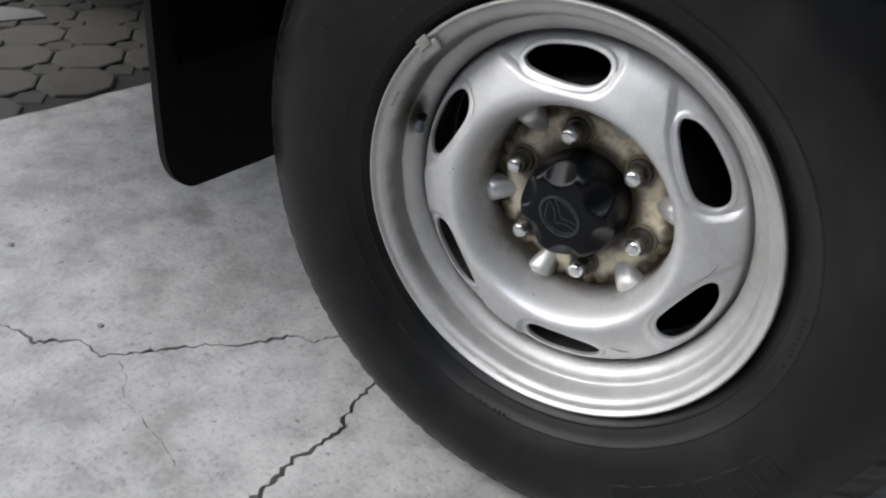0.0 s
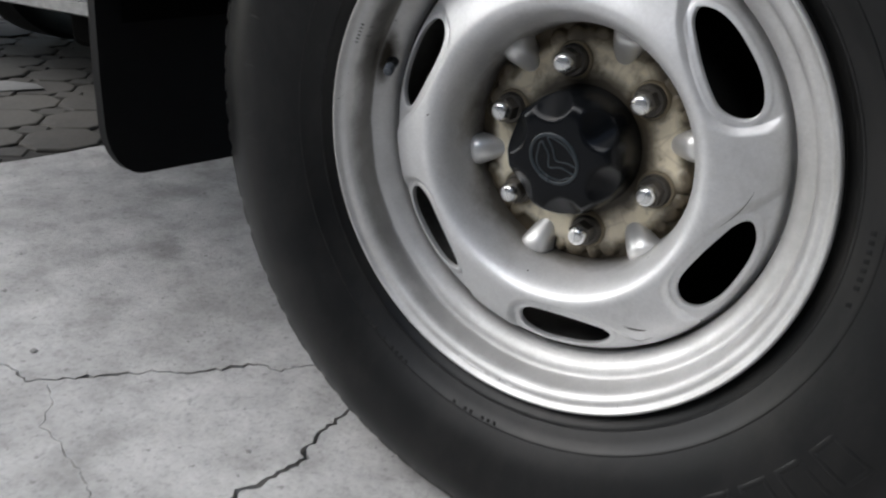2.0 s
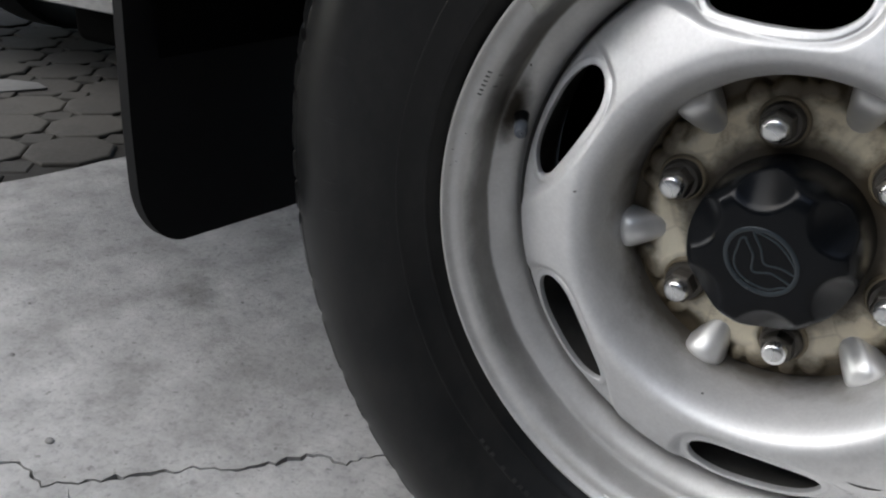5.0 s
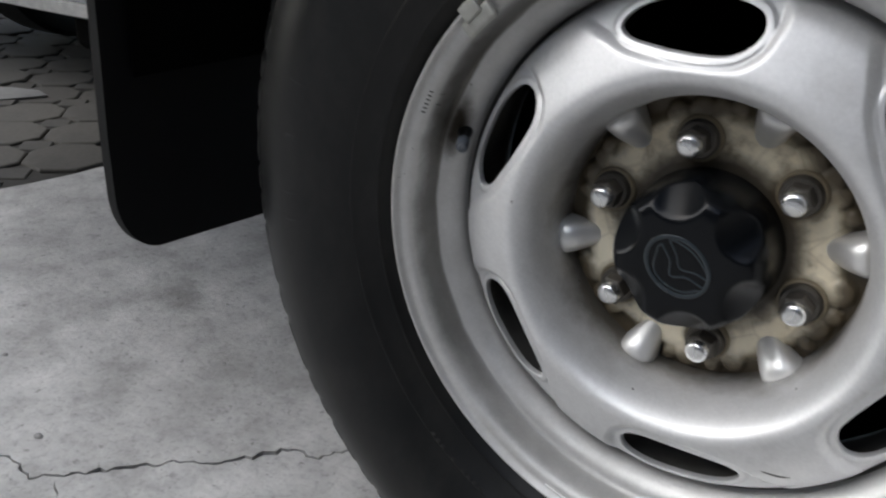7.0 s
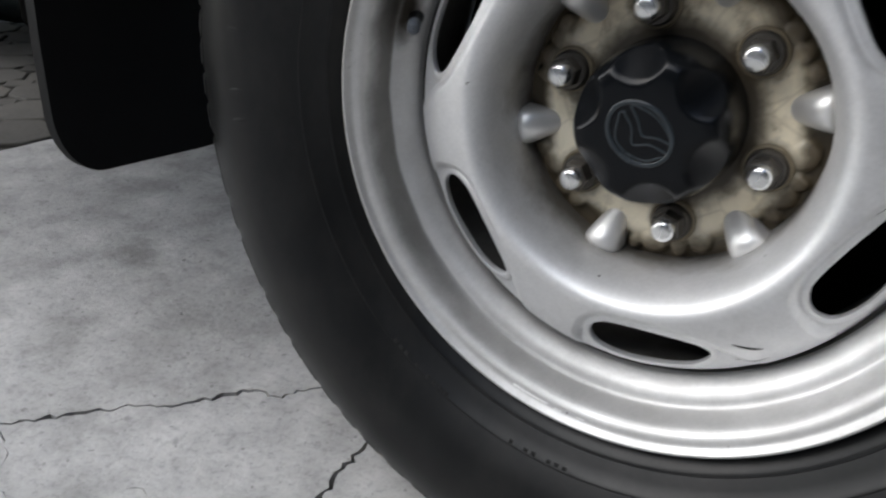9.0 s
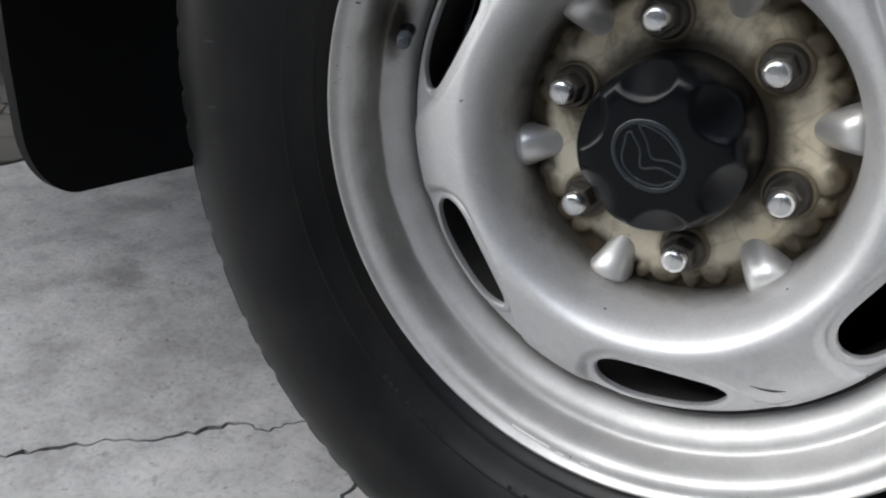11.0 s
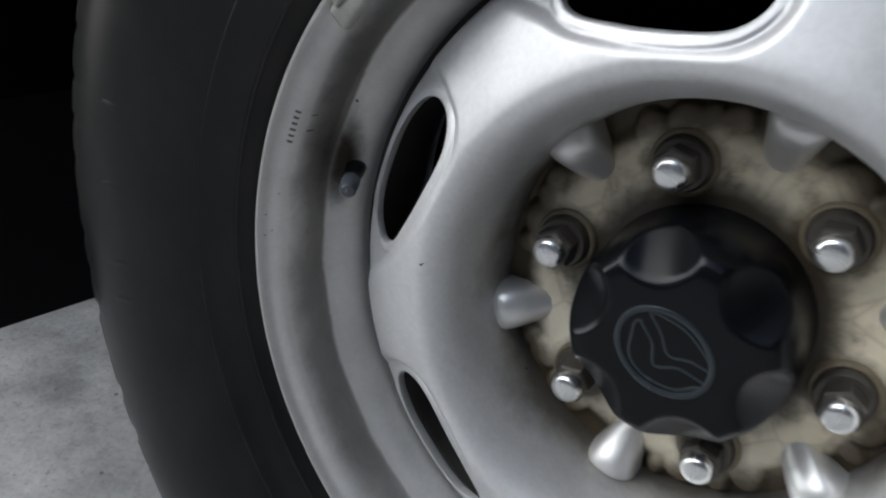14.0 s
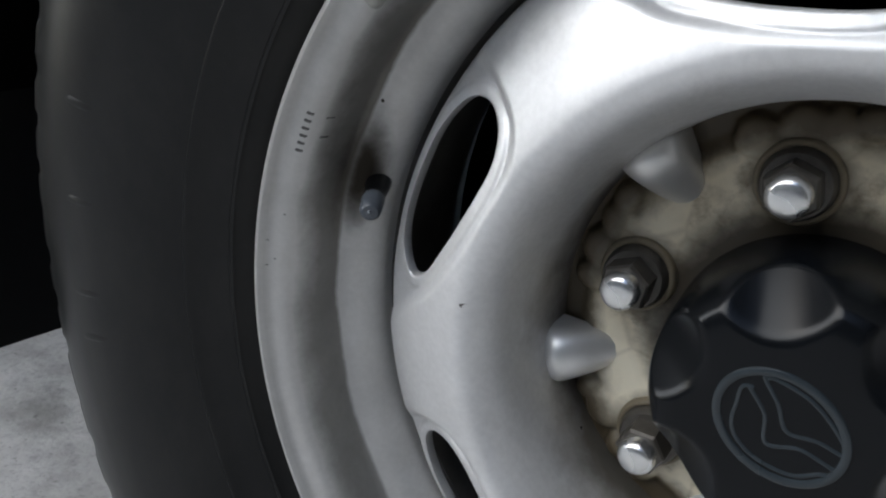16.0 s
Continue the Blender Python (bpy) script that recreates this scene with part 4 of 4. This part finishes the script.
# rows of small raised marks
for start, count, r0, r1, step in ((142, 13, 0.268, 0.286, 4.4), (352, 9, 0.224, 0.2275, 1.5), (230, 10, 0.222, 0.2255, 1.5), (258, 8, 0.222, 0.2255, 1.5)):
    for i in range(count):
        if rnd.random() < 0.2:
            continue
        a0 = start + i * step
        wide = step * rnd.uniform(0.45, 0.62)
        if r0 > 0.27:
            part("raised_mark", tyre_mark(r0 + rnd.uniform(0, 0.008), r1, a0, a0 + rnd.uniform(0.5, 1.1), 0.0005), RELIEF, tyre, sharp=0)
            part("raised_mark", tyre_mark(rnd.choice((r0, r0 + 0.010)), r1 - 0.002, a0 + wide, a0 + wide + 0.55, 0.0004), RELIEF, tyre, sharp=0)
        else:
            part("raised_mark", tyre_mark(r0, r1, a0, a0 + 0.8, 0.0006), RELIEF, tyre, sharp=0)

# drum and axle behind the disc; drum reaches forward to seal out light
part("brake_drum", lathe([(-0.0190, 0.1135), (-0.0185, 0.1165), (-0.012, 0.1185), (0.040, 0.1190), (0.096, 0.1190), (0.100, 0.1240), (0.106, 0.1240), (0.107, 0.03)], 96), DRUM, truck, "near-black brake drum behind the wheel").location = (0, 0, WZ)
# unseen plate added to block light that leaks in from behind
part("backing_plate", lathe([(0.076, 0.04), (0.076, 0.1785), (0.084, 0.1815), (0.086, 0.04)], 64), DARK, truck, "black plate added to keep light out behind the slots").location = (0, 0, WZ)
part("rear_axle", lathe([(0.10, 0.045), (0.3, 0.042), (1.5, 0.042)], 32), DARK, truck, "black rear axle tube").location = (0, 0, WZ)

# mud flap behind the wheel
corner = [(-0.0720 - 0.0435 * math.cos(math.radians(d)), 0.2920 - 0.0575 * math.sin(math.radians(d))) for d in range(0, 91, 6)]
flap_outline = [(0.17, 0.74), (-0.105, 0.74), (-0.109, 0.50), (-0.113, 0.40), (-0.1152, 0.345)] + corner + [(-0.02, 0.2310), (0.03, 0.2275), (0.15, 0.2215), (0.162, 0.227), (0.17, 0.240)]
bm = bmesh.new()
slab_of(bm, flap_outline, 0, -0.450, -0.439, 0.0035, 3)
flap = part("mud_flap", bm, FLAP, truck, "black rubber mud flap with rounded lower corner", sharp=30)
bm = lathe([(0, 0.0001), (0.0004, 0.005), (0.0025, 0.0075), (0.006, 0.008)], 20)
bmesh.ops.rotate(bm, cent=(0, 0, 0), matrix=Matrix.Rotation(radians(90), 3, "Z"), verts=bm.verts[:])
bolt = part("bolt", bm, DARK, flap)
bolt.location = (-0.4345, -0.06, 0.455)

# bed side with its wheel arch, inner well, floor and tail: they shade the wheel and the ground
arch = [(0.41 * math.cos(math.radians(a)), WZ + 0.05 + 0.385 * math.sin(math.radians(a))) for a in range(0, 181, 6)]
outline = [(2.6, 0.50), (0.41, 0.50)] + arch[2:-4] + [(-0.47, 0.50), (-1.44, 0.47), (-1.50, 0.52), (-1.50, 1.22), (2.6, 1.22)]
bm = bmesh.new()
slab_of(bm, outline, 1, -0.160, -0.132, 0.006, 2)
part("bed_side", bm, BODY, truck, "dark painted bed side with round wheel arch", sharp=30)
bm = bmesh.new()
n = 32
well = [(0.43 * math.cos(math.pi * i / n), WZ + 0.05 + 0.40 * math.sin(math.pi * i / n)) for i in range(n + 1)]
a = [bm.verts.new((x, -0.092, z)) for x, z in well]
b = [bm.verts.new((x, 0.22, z)) for x, z in well]
for i in range(n):
    bm.faces.new((a[i], a[i + 1], b[i + 1], b[i]))
bm.faces.new(b)
part("wheel_well", bm, DARK, truck, "black wheel well liner")
bm = bmesh.new()
box(bm, -1.46, -0.47, -0.105, 1.52, 0.52, 0.74, 0.01)
part("bed_floor", bm, DARK, truck, "black underside of the load bed")
bm = bmesh.new()
box(bm, 0.46, 2.6, -0.105, 1.52, 0.42, 0.66, 0.01)
part("underbody", bm, DARK, truck, "black underbody")
bm = bmesh.new()
box(bm, -0.46, 0.46, 0.225, 1.20, 0.68, 0.74, 0.005)
part("underbody", bm, DARK, truck, "black underbody")
bm = bmesh.new()
box(bm, -1.50, -1.465, -0.10, 1.55, 0.58, 1.20, 0.008)
part("tailgate", bm, BODY, truck, "dark painted tailgate")
bm = bmesh.new()
box(bm, -1.48, 2.6, 1.535, 1.56, 0.68, 1.22, 0.006)
part("bed_side", bm, BODY, truck, "dark painted bed side")
bm = bmesh.new()
box(bm, 0.75, 2.6, -0.10, 1.53, 1.22, 1.75, 0.05, 3)
part("cab", bm, BODY, truck, "dark painted cab")

# unseen bumper, added to shade the pavers next to the slab
bm = bmesh.new()
box(bm, -1.64, -1.515, -0.06, 0.66, 0.47, 0.575, 0.025, 3)
part("rear_bumper", bm, DARK, truck, "unseen black bumper added to shade the pavers")

# ---- the pale car behind ----
car = new("parked_car")
car.location = (-2.1, 0.560, 0)
car.rotation_euler.z = radians(5.5)
tagged(car, "pale silver car parked on the pavers", "car")


def bumper_strip(z_rows, y0, thickness=0.02):
    """A skin along the car's end, curved round at its right corner; z_rows of (z, how far it stands out)."""
    bm = bmesh.new()
    xs = [-1.0 + 0.05 * i for i in range(40)]
    g = []
    for x in xs:
        bend = max(0.0, x - 0.70)
        row = [bm.verts.new((x, y0 - out + 1.5 * bend * bend + max(0.0, -0.55 - x) ** 2 * 0.8, z)) for z, out in z_rows]
        g.append(row)
    for p, q in zip(g, g[1:]):
        for j in range(len(z_rows) - 1):
            bm.faces.new((p[j], q[j], q[j + 1], p[j + 1]))
    bmesh.ops.solidify(bm, geom=bm.faces[:], thickness=thickness)
    return bm


part("bumper", bumper_strip([(0.232, 0.0), (0.26, 0.016), (0.32, 0.030), (0.40, 0.036), (0.50, 0.030), (0.60, 0.0), (0.80, -0.03)], 0.0), CARPAINT, car, "pale silver rounded bumper")
part("bumper_lip", bumper_strip([(0.195, -0.006), (0.20, 0.004), (0.226, 0.006), (0.231, -0.004)], 0.0), LIP, car, "scuffed pale bumper lip")
seam_path = [(x + 0.20, y + 0.004, z) for x, y, z in ((0.46, -0.034, 0.46), (0.475, -0.040, 0.40), (0.495, -0.036, 0.34), (0.525, -0.026, 0.285), (0.565, -0.012, 0.245), (0.585, -0.004, 0.232))]
bm = bmesh.new()
edge_l = [bm.verts.new((x - 0.005, y - 0.0015, z)) for x, y, z in seam_path]
edge_r = [bm.verts.new((x + 0.005, y - 0.0015, z)) for x, y, z in seam_path]
for i in range(len(seam_path) - 1):
    bm.faces.new((edge_l[i], edge_r[i], edge_r[i + 1], edge_l[i + 1]))
bmesh.ops.solidify(bm, geom=bm.faces[:], thickness=0.004)
part("seam", bm, DARK, car)
part("seam", bumper_strip([(0.230, -0.003), (0.2325, -0.003)], 0.0), DARK, car)
bm = bmesh.new()
box(bm, -0.95, 0.5, 0.12, 3.2, 0.20, 0.5, 0.03)
part("underbody", bm, DARK, car, "black underbody")
bm = bmesh.new()
box(bm, -0.98, 0.55, 0.08, 3.4, 0.5, 1.4, 0.08, 3)
part("body", bm, CARPAINT, car, "pale silver body")
for x in (-0.16, 0.86):
    tb = part("tyre", lathe([(0.0, 0.19), (-0.01, 0.20), (-0.015, 0.23), (-0.008, 0.265), (0.01, 0.28), (0.09, 0.282), (0.15, 0.28), (0.165, 0.24), (0.15, 0.19)], 64, True), RUBBER, car, "black car tyre")
    tb.rotation_euler.z = radians(90)
    tb.location = (x, 0.50, 0.28)
bm = bmesh.new()
box(bm, 0.30, 0.66, 0.10, 0.34, 0.085, 0.21, 0.03, 3)
part("muffler", bm, DARK, car, "black exhaust muffler hanging under the bumper")

# ---- paving of octagons and small squares beside the slab ----
pavement = new("pavement", bpy.data.meshes.new("pavement"))
bm = bmesh.new()
slab_of(bm, [(-9.0, -5.0), (slab_edge(-5.0) - 0.012, -5.0), (slab_edge(8.0) - 0.012, 8.0), (-9.0, 8.0)], 2, -0.06, -0.019)
bm.to_mesh(pavement.data)
bm.free()
pavement.data.materials.append(SOIL)
tagged(pavement, "octagonal concrete pavers with dark sandy joints", "pavement", kind="structure")
PITCH = 0.163


def paver_mesh(name, sides, radius, turn, mat, h):
    bm = bmesh.new()
    rings = []
    for rr, z in ((radius, -0.03), (radius, h - 0.005), (radius - 0.002, h - 0.0018), (radius - 0.006, h)):
        rings.append([bm.verts.new((rr * math.cos(turn + 2 * math.pi * i / sides), rr * math.sin(turn + 2 * math.pi * i / sides), z)) for i in range(sides)])
    for a, b in zip(rings, rings[1:]):
        for i in range(sides):
            bm.faces.new((a[i], a[(i + 1) % sides], b[(i + 1) % sides], b[i]))
    bm.faces.new(rings[-1])
    me = bpy.data.meshes.new(name)
    bm.to_mesh(me)
    bm.free()
    me.materials.append(mat)
    return me


R8 = (PITCH - 0.0034) / 2 / math.cos(math.pi / 8)
side8 = 2 * R8 * math.sin(math.pi / 8)
octagon = paver_mesh("paver", 8, R8, math.pi / 8 + math.pi / 4, PAVER, 0.0)
square = paver_mesh("paver_infill", 4, (side8 - 0.002) / math.sqrt(2), math.pi / 4 + math.pi / 4, PAVER_DOT, -0.0015)
u = Vector((1, 1)).normalized() * PITCH
v = Vector((-1, 1)).normalized() * PITCH
O = Vector((-1.578, 0.596))
rnd = random.Random(77)
far = []
for i in range(-24, 25):
    for j in range(-24, 25):
        for me, off in ((octagon, Vector((0, 0))), (square, (u + v) / 2)):
            c = O + u * i + v * j + off
            if c.x > slab_edge(c.y) - (0.085 if me is octagon else 0.035) or c.x < -4.2 or not -1.6 < c.y < 3.4:
                continue
            if c.x > -3.1 and -0.15 < c.y < 2.0:
                ob = new(me.name, me)
                ob.parent = pavement
                ob.location = (c.x, c.y, -0.012 + rnd.uniform(-0.003, 0.002))
                ob.rotation_euler = (rnd.uniform(-0.012, 0.012), rnd.uniform(-0.012, 0.012), rnd.uniform(-0.03, 0.03))
            else:
                far.append((me, c))
bm = bmesh.new()
for me, c in far:
    k = len(bm.verts)
    bm.from_mesh(me)
    bm.verts.ensure_lookup_table()
    bmesh.ops.translate(bm, vec=(c.x, c.y, -0.012), verts=bm.verts[k:])
rest = mesh_object("paver_field", bm, PAVER, pavement, sharp=30)
tagged(rest, kind="stuff")

# flat patch, paler than the pavers it lies on
bm = bmesh.new()
slab_of(bm, [(-1.955, 0.500), (-1.905, 0.432), (-1.830, 0.445), (-1.775, 0.580), (-1.830, 0.592), (-1.905, 0.560)], 2, -0.013, -0.0085, 0.001)
part("cement_patch", bm, simple("dry_cement", (0.15, 0.15, 0.146), 0.9, 0, 0.25, 40, 0.05, 0.001), pavement, "pale flat patch on the pavers")
